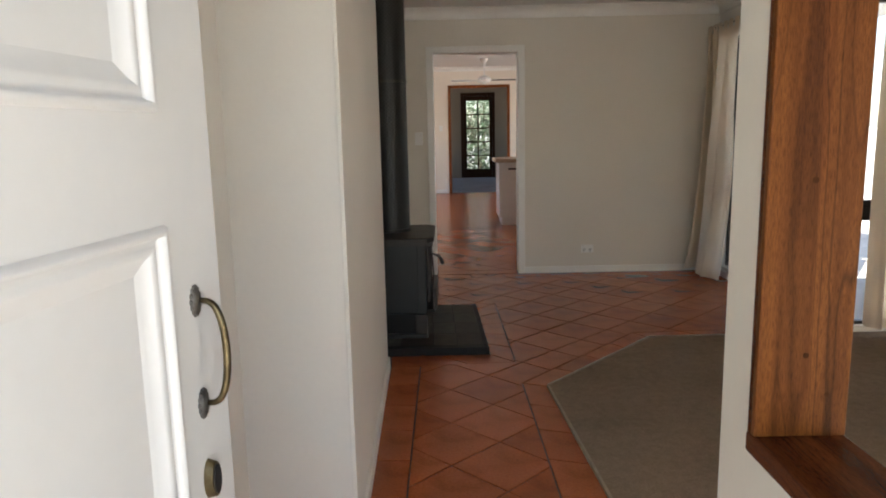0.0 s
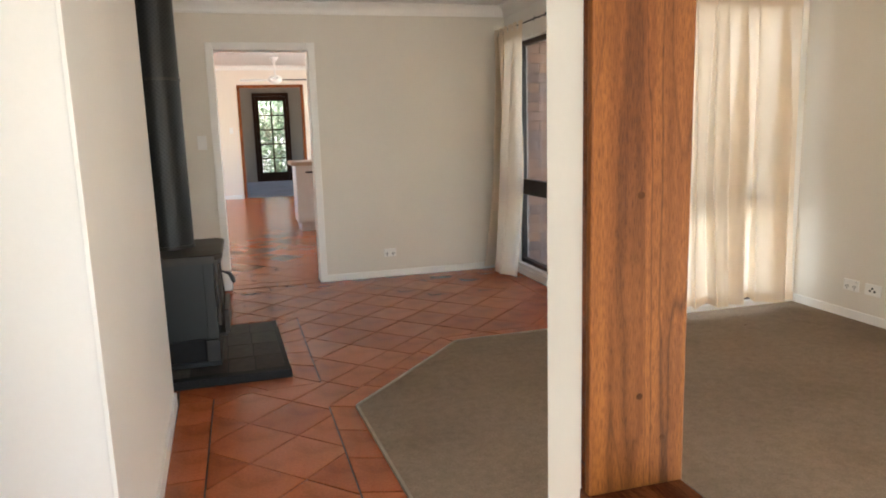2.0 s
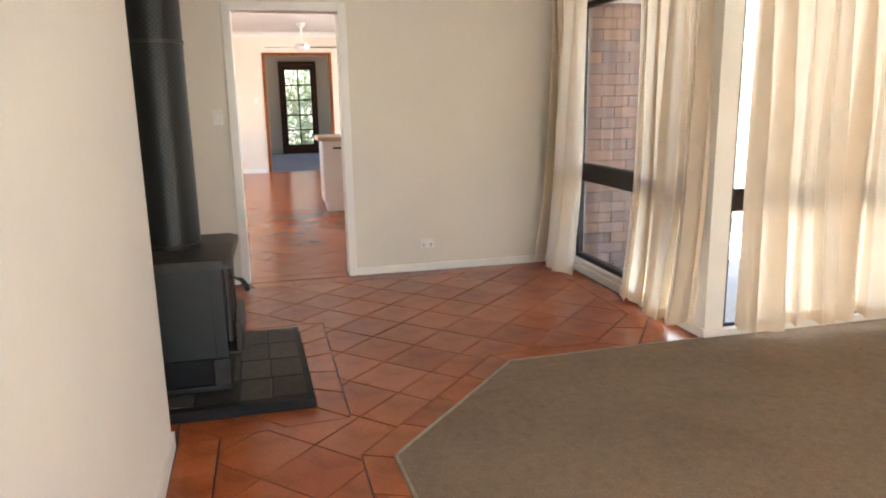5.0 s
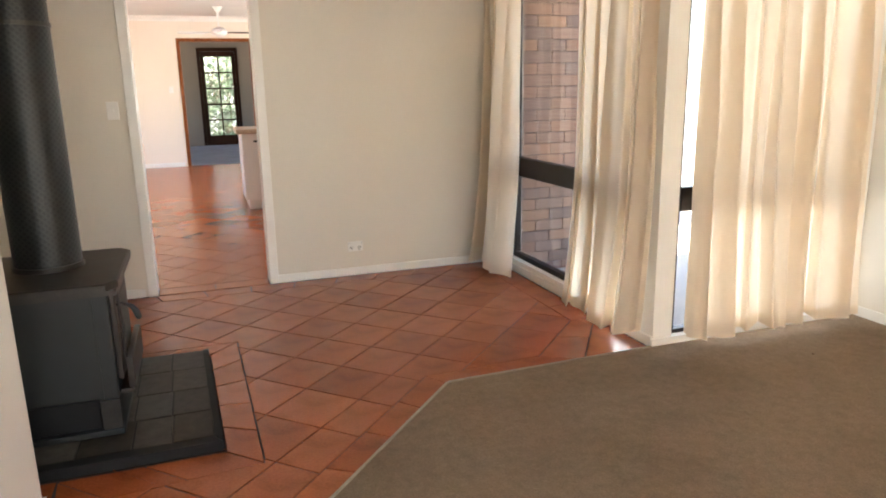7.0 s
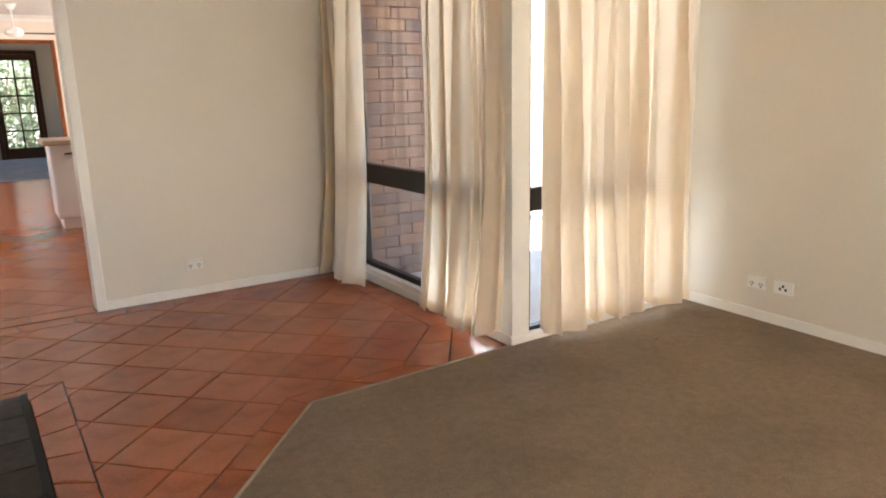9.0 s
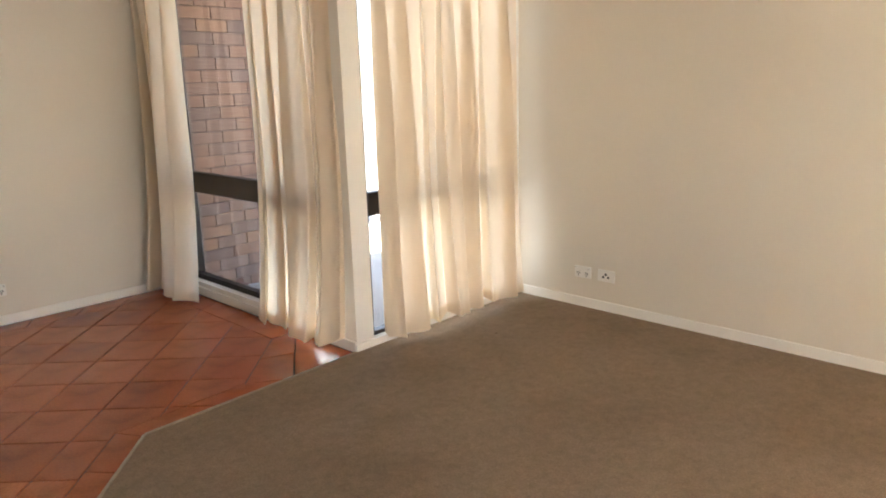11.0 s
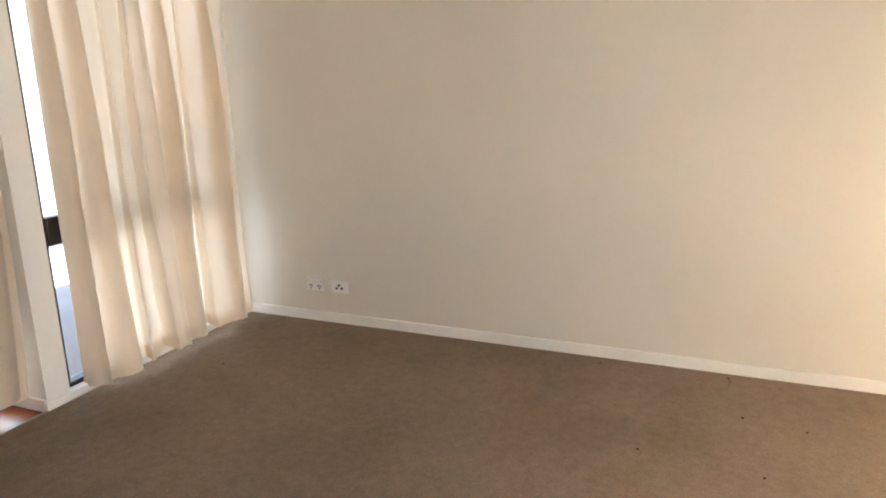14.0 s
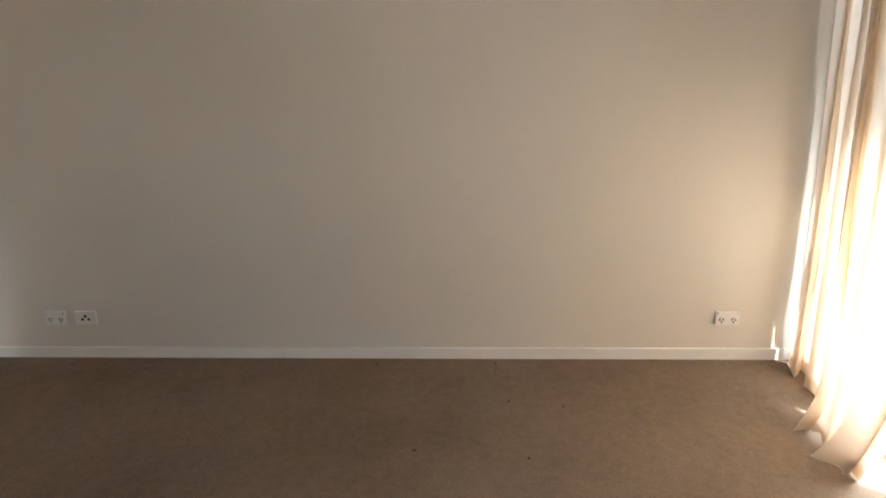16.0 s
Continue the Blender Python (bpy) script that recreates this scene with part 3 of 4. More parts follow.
# ---- curtains ----
def smooth_line(points, steps):
    """A soft curve through plan points."""
    out = []
    for i in range(len(points) - 1):
        p0, p1 = points[max(i - 1, 0)], points[i]
        p2, p3 = points[i + 1], points[min(i + 2, len(points) - 1)]
        for k in range(steps):
            t = k / steps
            out.append(tuple(0.5 * (2 * p1[c] + (p2[c] - p0[c]) * t + (2 * p0[c] - 5 * p1[c] + 4 * p2[c] - p3[c]) * t * t + (3 * p1[c] - p0[c] - 3 * p2[c] + p3[c]) * t ** 3) for c in (0, 1)))
    out.append(points[-1])
    return out


def curtain(m, width, z_hem, laps, depth, label, seed, kick=0.0, flare=0.0, pool=0.0, lift=0.0):
    """A tab-top curtain hung along local x, the room on -y.
    laps: where the cloth doubles back on itself, from and to, with its side (1: the fold's free edge lies in front)."""
    rng = random.Random(seed)
    c = thing("curtain", 0, 0, 0, label, "curtain", "cream curtains")
    c.matrix_world = m
    z_top, rows, steps = 2.145, 30, 5
    n = len(laps)
    ph = [[rng.uniform(0, 6.3) for _ in range(n + 1)] for _ in range(4)]
    high = [rng.uniform(0.6, 1.25) for _ in range(n + 1)]

    def profile(down):
        grow = 0.3 + 0.7 * min(1.0, down * 2.2) ** 0.8
        deep = depth * grow * (0.75 + 0.5 * down)
        last = (0.0, 0.3 * deep)
        pts = [last]
        for i, (s, e, side) in enumerate(laps):
            drift = 0.016 * math.sin(2.3 * down + ph[0][i]) * min(1, down * 2)
            wide = grow * (1 + 0.22 * math.sin(3.4 * down + ph[1][i]))
            mid = (s + e) / 2 + drift
            half = (e - s) / 2 * wide
            d = deep * high[i]
            tip, root = (mid + half, -side * d), (mid - half, side * d)
            run = tip[0] - last[0]
            bulge = 0.35 * deep * math.sin(2.0 * down + ph[2][i])
            pts.append((last[0] + run * 0.3, last[1] * 0.55 + tip[1] * 0.1 + bulge))
            pts.append((last[0] + run * 0.72, last[1] * 0.1 + tip[1] * 0.7 - bulge * 0.6))
            pts += [tip, (mid + half * 0.1, 0.0), root]
            last = root
        run = width - last[0]
        pts.append((last[0] + run * 0.5, last[1] * 0.2 - 0.4 * deep * math.sin(1.7 * down + ph[2][n])))
        pts.append((width, -0.25 * deep))
        low = max(0.0, (down - 0.5) / 0.5)
        line = []
        for x, y in smooth_line(pts, steps):
            u = x / width
            y -= kick * low ** 1.8 * (1 + 0.35 * math.sin(9.0 * u + ph[3][0]))
            x += flare * low ** 2 * (0.5 - u) * 2
            line.append((x, y))
        return line

    def sheet(d0, d1, count, off=0.0):
        bm = bmesh.new()
        grid = []
        for j in range(count + 1):
            down = d0 + (d1 - d0) * j / count
            row = []
            for x, y in profile(down):
                u = x / width
                hem = z_hem + (0.14 * math.sin(7.1 * u + ph[3][0]) + 0.12 * math.sin(17.0 * u + 2 * ph[3][0])) * z_hem + 0.2 * max(0.0, y - depth * 0.2) + lift * max(0.0, (u - 0.8) / 0.2) ** 2
                z = z_top + (hem - z_top) * down
                if pool:
                    ruck = max(0.0, (down - 0.9) / 0.1)
                    y -= pool * ruck ** 2 * (0.6 + 0.6 * math.sin(23 * u + 1.3))
                    z = max(0.013 + 0.02 * (1 + math.sin(31 * u + 40 * down)) * (0.4 + 0.6 * math.sin(11 * u) ** 2), z)
                row.append(bm.verts.new((x, y - off, z)))
            grid.append(row)
        for r0, r1 in zip(grid, grid[1:]):
            for i in range(len(r0) - 1):
                bm.faces.new((r0[i], r0[i + 1], r1[i + 1], r1[i]))
        return bm

    part("drop", sheet(0.0, 1.0, rows), M_CURTAIN, c, "", True)
    part("hem", sheet(1.0 - 0.028, 1.0005, 3, 0.003), M_CURTAIN, c, "doubled hem", True)
    part("heading", sheet(0.0, 0.03, 3, 0.003), M_CURTAIN, c, "doubled heading", True)
    count = max(3, round(width / 0.115))
    top = profile(0.0)
    for k in range(count):
        u = (k + 0.5) / count
        x, y = min(top, key=lambda p: abs(p[0] - u * width))
        bm = bmesh.new()
        side = [(y - 0.006, z_top - 0.055), (y - 0.006, z_top), (-0.011, 2.19), (-0.007, 2.207), (0.0, 2.211), (0.007, 2.207), (0.011, 2.19), (y + 0.006, z_top), (y + 0.006, z_top - 0.055)]
        wide = rng.uniform(0.019, 0.025)
        skew = rng.uniform(-0.006, 0.006)
        a = [bm.verts.new((x - wide + skew * (z - z_top) / 0.06, yy, z)) for yy, z in side]
        b = [bm.verts.new((x + wide + skew * (z - z_top) / 0.06, yy, z)) for yy, z in side]
        for i in range(len(side) - 1):
            bm.faces.new((a[i], b[i], b[i + 1], a[i + 1]))
        part("tab", bm, M_CURTAIN, c, "cloth tab looped over the rod", True)
    return c


def rod(m, length, brackets, label):
    r = thing("curtain_rod", 0, 0, 0, label, "curtain rod", "curtain rods")
    r.matrix_world = m
    bm = bmesh.new()
    tube(bm, [(0, 0, 0), (length, 0, 0)], 0.006, 8)
    part("bar", bm, M_BLACK, r)
    for x in (0.0, length):
        bm = bmesh.new()
        disc_bar(bm, (x, 0, 0), 0.011, 0.022, "x", 12)
        part("finial", bm, M_BLACK, r, "small black end stop")
    for x in brackets:
        bm = bmesh.new()
        tube(bm, [(x, 0, -0.016), (x, 0.0, 0.012), (x, 0.054, 0.012)], 0.005, 6)
        part("bracket", bm, M_BLACK, r)


rod(pose(2.673, 6.50, 2.20, 0, 0, -90), 2.06, (0.02, 0.78, 1.0, 2.04), "thin black curtain rod on small brackets")
rod(pose(2.74, 4.353, 2.20), 1.40, (0.1, 0.75, 1.37), "thin black curtain rod on small brackets")
rod(pose(4.15, 0.142, 2.20, 0, 0, 180), 3.0, (0.1, 1.5, 2.9), "thin black curtain rod on small brackets")
curtain(pose(2.615, 6.495, 0, 0, 0, -90), 0.675, 0.045, [(0.05, 0.12, 1), (0.19, 0.27, 1), (0.30, 0.37, -1), (0.48, 0.54, -1)], 0.062, "cream cotton tab-top curtain drawn back into the corner", 3, kick=0.065)
curtain(pose(2.673, 5.185, 0, 0, 0, -90), 0.78, 0.062, [(0.05, 0.13, 1), (0.19, 0.29, 1), (0.36, 0.43, -1), (0.50, 0.56, 1), (0.60, 0.64, 1), (0.67, 0.72, -1)], 0.042, "cream cotton tab-top curtain hanging beside the tall window", 5, kick=0.06, lift=0.05)
curtain(pose(2.885, 4.343, 0), 1.165, 0.070, [(0.03, 0.08, 1), (0.155, 0.245, 1), (0.335, 0.35, -1), (0.475, 0.495, -1), (0.565, 0.58, 1), (0.67, 0.735, 1), (0.80, 0.85, -1), (0.97, 1.09, 1)], 0.042, "cream cotton tab-top curtain glowing with daylight", 8, kick=0.04)
curtain(pose(4.115, 0.122, 0, 0, 0, 180), 0.55, 0.014, [(0.10, 0.17, 1), (0.26, 0.33, -1), (0.42, 0.47, 1)], 0.022, "shaded cream curtain end beside the wall, sunlit low down", 11, kick=0.02)
curtain(pose(3.74, 0.168, 0, 0, 0, 180), 0.86, 0.006, [(0.03, 0.13, 1), (0.24, 0.34, 1), (0.45, 0.52, -1), (0.62, 0.74, 1)], 0.045, "sunlit cream curtain pooling on the carpet", 12, kick=0.08, flare=0.24, pool=0.09)
curtain(pose(3.0, 0.145, 0, 0, 0, 180), 0.66, 0.012, [(0.06, 0.14, 1), (0.25, 0.33, -1), (0.45, 0.55, 1)], 0.04, "sunlit cream curtain half drawn across the front window", 15)


# ---- front door ----
def front_door():
    d = thing("front_door", -0.14, 0.136, 0.0, "white panelled front door standing open, with pull handle", "door", rz=-7.0)
    L, T, H = 0.82, 0.04, 2.03
    # local y runs from the hinge to the free edge; the weathered face looks to +x
    y_in, y_out = L - 0.125, 0.125
    zs = (0.24, 1.235, 1.36, 1.90)
    rows = [(-T, 0, 0.008, 0, y_out, H), (-T, y_in, 0.008, 0, L, H), (-T, y_out, 0.008, 0, y_in, zs[0]), (-T, y_out, zs[1], 0, y_in, zs[2]), (-T, y_out, zs[3], 0, y_in, H)]
    part("leaf", boxes(*rows), M_DOOR, d)
    for z0, z1 in ((zs[0], zs[1]), (zs[2], zs[3])):
        part("panel", boxes((-T + 0.012, y_out - 0.004, z0 - 0.004, -0.012, y_in + 0.004, z1 + 0.004)), M_DOOR, d, "recessed white panel")
        bm = bmesh.new()
        prof = [(0.0, 0.0), (0.002, 0.005), (0.006, 0.008), (0.011, 0.0065), (0.013, 0.0), (0.016, -0.003), (0.021, -0.0005), (0.026, 0.001), (0.031, -0.003), (0.036, -0.0065), (0.044, -0.0095), (0.05, -0.0118)]
        for k in range(4):
            ends = []
            for inset, out in prof:
                a, b, c, e = y_out + inset, y_in - inset, z0 + inset, z1 - inset
                ring = ((out, a, c), (out, b, c), (out, b, e), (out, a, e))
                ends.append((bm.verts.new(ring[k]), bm.verts.new(ring[(k + 1) % 4])))
            for (p0, p1), (q0, q1) in zip(ends, ends[1:]):
                bm.faces.new((p0, p1, q1, q0))
        bmesh.ops.recalc_face_normals(bm, faces=bm.faces)
        part("moulding", bm, M_DOOR, d, "raised white panel moulding", True)
    yh = L - 0.069
    h = bmesh.new()
    n = 18
    pts = [(0.004 + 0.031 * math.sin(math.pi * k / n) ** 0.62, yh + 0.004, 1.066 + 0.067 * math.cos(math.pi * k / n)) for k in range(n + 1)]
    tube(h, pts, [0.0038 + 0.0011 * math.sin(math.pi * k / n) for k in range(n + 1)], 12)
    handle = part("pull_handle", h, M_BRASS, d, "curved aged brass pull handle", True)
    for z in (1.133, 1.0):
        bm = bmesh.new()
        bmesh.ops.create_uvsphere(bm, u_segments=20, v_segments=10, radius=1.0, matrix=Matrix.Translation((0.0, yh, z)) @ Matrix.Diagonal((0.0065, 0.0115, 0.0185, 1)))
        for k in range(14):
            a = math.tau * k / 14
            bmesh.ops.create_uvsphere(bm, u_segments=8, v_segments=6, radius=1.0, matrix=Matrix.Translation((0.0005, yh + 0.0108 * math.cos(a), z + 0.0172 * math.sin(a))) @ Matrix.Diagonal((0.0028, 0.003, 0.0036, 1)))
        part("rose", bm, M_PEWTER, handle, "tarnished oval rose", True)
    bm = bmesh.new()
    bmesh.ops.create_cone(bm, cap_ends=True, segments=28, radius1=1, radius2=0.86, depth=1, matrix=Matrix.Translation((0.005, yh, 0.898)) @ Matrix.Diagonal((0.012, 0.0145, 0.027, 1)) @ Matrix.Rotation(radians(90), 4, "Y"))
    lock = part("lock", bm, M_BRASS, d, "worn brass lock rose")
    bm = bmesh.new()
    bmesh.ops.create_cone(bm, cap_ends=True, segments=24, radius1=1, radius2=1, depth=1, matrix=Matrix.Translation((0.011, yh, 0.898)) @ Matrix.Diagonal((0.004, 0.0095, 0.0195, 1)) @ Matrix.Rotation(radians(90), 4, "Y"))
    part("key_barrel", bm, M_BLACK, lock, "dark key barrel")


front_door()


# ---- wood stove ----
def hearth():
    h = thing("hearth", -0.2, 4.58, 0, "low dark slate-tiled hearth slab with black edging", "hearth")
    inv = h.matrix_world.inverted()
    out = [(-1.1, 4.095), (0.496, 4.105), (0.458, 5.20), (-1.1, 5.20)]
    bm = bmesh.new()
    prism(bm, out, 0.0, 0.034)
    part("base", moved(bm, inv), M_HEARTH_EDGE, h)
    edge = 0.055
    for name, quad in (("edging", [out[0], out[1], (out[1][0] - 0.03, out[1][1] + edge), (out[0][0], out[0][1] + edge)]), ("edging", [out[1], out[2], (out[2][0] - 0.03, out[2][1] - 0.01), (out[1][0] - 0.03, out[1][1] + edge)])):
        bm = bmesh.new()
        prism(bm, quad, 0.0345, 0.043, 0.004)
        part(name, moved(bm, inv), M_HEARTH_EDGE, h, "black rounded edging tile")
    ys = [4.163, 4.42, 4.68, 4.94, 5.19]
    for j, (a, b) in enumerate(zip(ys, ys[1:])):
        right = 0.464 - 0.034 * (a - 4.15)
        x = right
        for w in (0.16, 0.15, 0.2, 0.2, 0.2, 0.2, 0.2):
            bm = bmesh.new()
            prism(bm, [(x - w + 0.005, a + 0.003), (x - 0.003, a + 0.003), (x - 0.003, b - 0.003), (x - w + 0.005, b - 0.003)], 0.0345, 0.040 + 0.002 * ((j * 3 + int(x * 50)) % 3) / 2, 0.003)
            part("tile", moved(bm, inv), M_SLATE, h)
            x -= w


def stove():
    s = thing("wood_stove", -0.16, 4.55, 0.044, "charcoal steel wood heater with black top plate on a slate hearth", "wood heater")
    inv = s.matrix_world.inverted()

    def add(name, bm, mat, label="", smooth=False, parent=None):
        return part(name, moved(bm, inv), mat, parent or s, label, smooth)
    x0, x1, y0, y1 = -0.46, 0.118, 4.31, 4.80
    # black block fills the open space below the firebox, its shade put into the colour
    add("hollow_block", boxes((x0 + 0.02, y0 + 0.03, 0.045, x1 - 0.05, y1 - 0.03, 0.20), bevel=0.006), M_HEARTH_EDGE, "black block standing in for the shaded hollow under the firebox")
    add("base_plate", boxes((x0, y0 - 0.002, 0.0445, x1 + 0.004, y1 + 0.002, 0.072), bevel=0.005), M_STEEL, "charcoal base plate")
    add("leg_panel", boxes((x1 - 0.075, y0, 0.073, x1, y0 + 0.012, 0.199), bevel=0.003), M_IRON)
    body = add("body", boxes((x0, y0, 0.20, x1, y1, 0.672), bevel=0.008), M_STEEL, "charcoal painted firebox")
    add("side_panel", boxes((x0 + 0.03, y0 - 0.009, 0.21, x1 - 0.055, y0 - 0.0005, 0.664), bevel=0.003), M_STEEL, "smooth charcoal side panel")
    top = bmesh.new()
    prism(top, [(x0 - 0.03, y0 - 0.095), (x1 + 0.012, y0 - 0.095), (x1 + 0.052, y0 - 0.04), (x1 + 0.052, y1 + 0.04), (x1 + 0.012, y1 + 0.095), (x0 - 0.03, y1 + 0.095)], 0.673, 0.70, 0.008)
    add("top_plate", top, M_IRON, "worn black cast-iron top plate")
    lip = bmesh.new()
    prism(lip, [(x0 - 0.02, y0 - 0.085), (x1 + 0.045, y0 - 0.085), (x1 + 0.045, y1 + 0.085), (x0 - 0.02, y1 + 0.085)], 0.652, 0.6725)
    add("top_rim", lip, M_IRON)
    door = add("fire_door", boxes((x1 + 0.001, y0 + 0.03, 0.27, x1 + 0.022, y1 - 0.03, 0.645), bevel=0.006), M_IRON, "black cast-iron fire door")
    add("door_glass", boxes((x1 + 0.0225, y0 + 0.09, 0.33, x1 + 0.026, y1 - 0.09, 0.59), bevel=0.001), M_BLACK, "smoked glass", False, door)
    add("ash_lip", boxes((x1 + 0.001, y0 + 0.03, 0.205, x1 + 0.05, y1 - 0.03, 0.225), (x1 + 0.035, y0 + 0.03, 0.226, x1 + 0.062, y1 - 0.03, 0.36), bevel=0.005), M_IRON, "black ash lip in front of the door")
    bm = bmesh.new()
    tube(bm, [(x1 + 0.02, y0 + 0.06, 0.575), (x1 + 0.045, y0 + 0.055, 0.58), (x1 + 0.062, y0 + 0.05, 0.572)], 0.006, 10)
    add("door_handle", bm, M_IRON, "black curled door handle", True, door)
    bm = bmesh.new()
    tube(bm, [(x1 + 0.062, y0 + 0.05, 0.574), (x1 + 0.08, y0 + 0.047, 0.566), (x1 + 0.094, y0 + 0.043, 0.545), (x1 + 0.102, y0 + 0.04, 0.522), (x1 + 0.105, y0 + 0.039, 0.513)], [0.0075, 0.010, 0.0125, 0.012, 0.006], 12)
    add("grip", bm, M_BLACK, "black drooping grip", True, door)
    bm = bmesh.new()
    tube(bm, [(x1 + 0.03, y0 + 0.04, 0.64), (x1 + 0.038, y0 + 0.04, 0.55), (x1 + 0.045, y0 + 0.04, 0.45), (x1 + 0.036, y0 + 0.04, 0.36), (x1 + 0.026, y0 + 0.04, 0.3)], 0.005, 8)
    add("air_lever", bm, M_IRON, "thin curved rod down the door", True, door)
    # flue
    cx, cy, r = -0.12, 4.61, 0.127
    bm = bmesh.new()
    uv = bm.loops.layers.uv.new("UVMap")
    sides, z0, z1 = 48, 0.72, CEIL - 0.002
    lo = [bm.verts.new((cx + r * math.cos(k * math.tau / sides), cy + r * math.sin(k * math.tau / sides), z0)) for k in range(sides)]
    hi = [bm.verts.new((v.co.x, v.co.y, z1)) for v in lo]
    for k in range(sides):
        f = bm.faces.new((lo[k], lo[(k + 1) % sides], hi[(k + 1) % sides], hi[k]))
        for loop, (a, b) in zip(f.loops, ((k, z0), (k + 1, z0), (k + 1, z1), (k, z1))):
            loop[uv].uv = (a / sides, b / 1.35)
    add("flue", bm, M_FLUE, "black perforated steel flue guard", True)
    for z, rr, hh in ((0.711, r + 0.006, 0.02), (1.66, r + 0.004, 0.016)):
        bm = bmesh.new()
        disc_bar(bm, (cx, cy, z), rr, hh, "z", 40)
        add("flue_collar", bm, M_IRON, "black steel collar")


hearth()
stove()


# ---- plates on the walls ----
def outlet(m, label):
    """A double power point: plate in local x-z, room on -y."""
    o = thing("power_outlet", 0, 0, 0, label, "power outlet", "power outlets")
    o.matrix_world = m
    part("plate", boxes((-0.058, -0.013, -0.037, 0.058, -0.0005, 0.037), bevel=0.0025), M_PLASTIC, o)
    for sx in (-0.029, 0.029):
        for dx, dz, tilt in ((-0.008, 0.0, 30), (0.008, 0.0, -30), (0.0, -0.014, 0)):
            bm = boxes((-0.0024, -0.0142, -0.0075, 0.0024, -0.0125, 0.0075))
            moved(bm, Matrix.Translation((sx + dx, 0, dz - 0.006)) @ Matrix.Rotation(radians(tilt), 4, "Y"))
            part("socket_slot", bm, M_BLACK, o, "dark socket slot")
        part("rocker", boxes((sx + (0.014 if sx > 0 else -0.022), -0.0165, 0.016, sx + (0.022 if sx > 0 else -0.014), -0.0132, 0.03), bevel=0.001), M_PLASTIC, o, "small rocker switch")
        part("indicator", boxes((sx + (0.0155 if sx > 0 else -0.0205), -0.0172, 0.024, sx + (0.0205 if sx > 0 else -0.0155), -0.0166, 0.0285)), M_BLACK, o, "dark switch mark")
    return o


def data_plate(m):
    o = thing("data_outlet", 0, 0, 0, "white wall plate with three dark round ports", "wall plate")
    o.matrix_world = m
    part("plate", boxes((-0.058, -0.013, -0.037, 0.058, -0.0005, 0.037), bevel=0.0025), M_PLASTIC, o)
    for dx, dz in ((0, 0.011), (-0.017, -0.007), (0.017, -0.007)):
        bm = bmesh.new()
        disc_bar(bm, (dx, -0.0125, dz), 0.0078, 0.006, "y", 16)
        part("port", bm, M_BLACK, o, "dark round port")


def light_switch(m, label):
    o = thing("light_switch", 0, 0, 0, label, "light switch", "light switches")
    o.matrix_world = m
    part("plate", boxes((-0.037, -0.009, -0.058, 0.037, -0.0005, 0.058), bevel=0.003), M_PLASTIC, o)
    part("rocker", boxes((-0.007, -0.0135, -0.011, 0.007, -0.0092, 0.011), bevel=0.0015), M_PLASTIC, o)


outlet(pose(1.565, 6.5295, 0.226), "white double power outlet on the back wall")
outlet(pose(4.1695, 3.897, 0.234, 0, 0, -90), "white double power outlet beside a data plate")
data_plate(pose(4.1695, 3.73, 0.234, 0, 0, -90))
outlet(pose(4.1695, 0.437, 0.230, 0, 0, -90), "white double power outlet near the sunlit curtain")
light_switch(pose(0.0, 6.5295, 1.283), "white light switch beside the kitchen doorway")
light_switch(pose(0.12, 15.599, 1.43), "white light switch on the peach kitchen wall")


# ---- carpet and its edge ----
EDGE = [(0.857, 1.22), (0.843, 2.38), (0.779, 3.537), (1.544, 4.368), (2.72, 4.397)]
cp = bmesh.new()
prism(cp, [*EDGE, (4.155, 4.397), (4.155, 0.087), (0.857, 0.087)], -0.005, 0.009)
bmesh.ops.triangulate(cp, faces=[f for f in cp.faces if len(f.verts) > 4])
tagged(part("carpet", cp, M_CARPET), "worn taupe-brown cut pile carpet with faint stains", "carpet", kind="structure")


def strip_along(points, width, z0, z1):
    bm = bmesh.new()
    for p, q in zip(points, points[1:]):
        d = (Vector(q) - Vector(p)).normalized()
        nrm = Vector((-d.y, d.x)) * width
        prism(bm, [(p[0], p[1]), (q[0], q[1]), (q[0] + nrm.x, q[1] + nrm.y), (p[0] + nrm.x, p[1] + nrm.y)], z0, z1, 0.003)
    return bm


structure("trim_carpet_edge", strip_along(EDGE, 0.013, -0.004, 0.0125), M_STRIP, "narrow tan edge strip between carpet and tiles")
rng = random.Random(4)
for k, (x, y) in enumerate(((4.083, 2.179), (4.10, 1.578), (3.705, 1.52), (3.66, 1.28), (3.3, 1.9), (3.25, 1.45), (3.42, 4.0))):
    bm = bmesh.new()
    prism(bm, [(0.006 * math.cos(a) * rng.uniform(0.5, 1.2), 0.006 * math.sin(a) * rng.uniform(0.4, 1.2)) for a in [math.tau * i / 7 for i in range(7)]], 0.0, 0.004, 0.001)
    ob = part("carpet_crumb", bm, M_KNOT)
    ob.matrix_world = pose(x, y, 0.009, 0, 0, k * 40)
    tagged(ob, "tiny dark crumb lying on the carpet", "debris", "crumbs on the carpet")


bm = bmesh.new()
tube(bm, [(4.10, 1.578, 0.0098), (4.06, 1.573, 0.0102), (4.02, 1.576, 0.0098), (3.97, 1.584, 0.0094)], 0.0014, 5)
tagged(part("loose_thread", bm, M_THREAD), "thin dark thread lying on the taupe carpet", "thread")


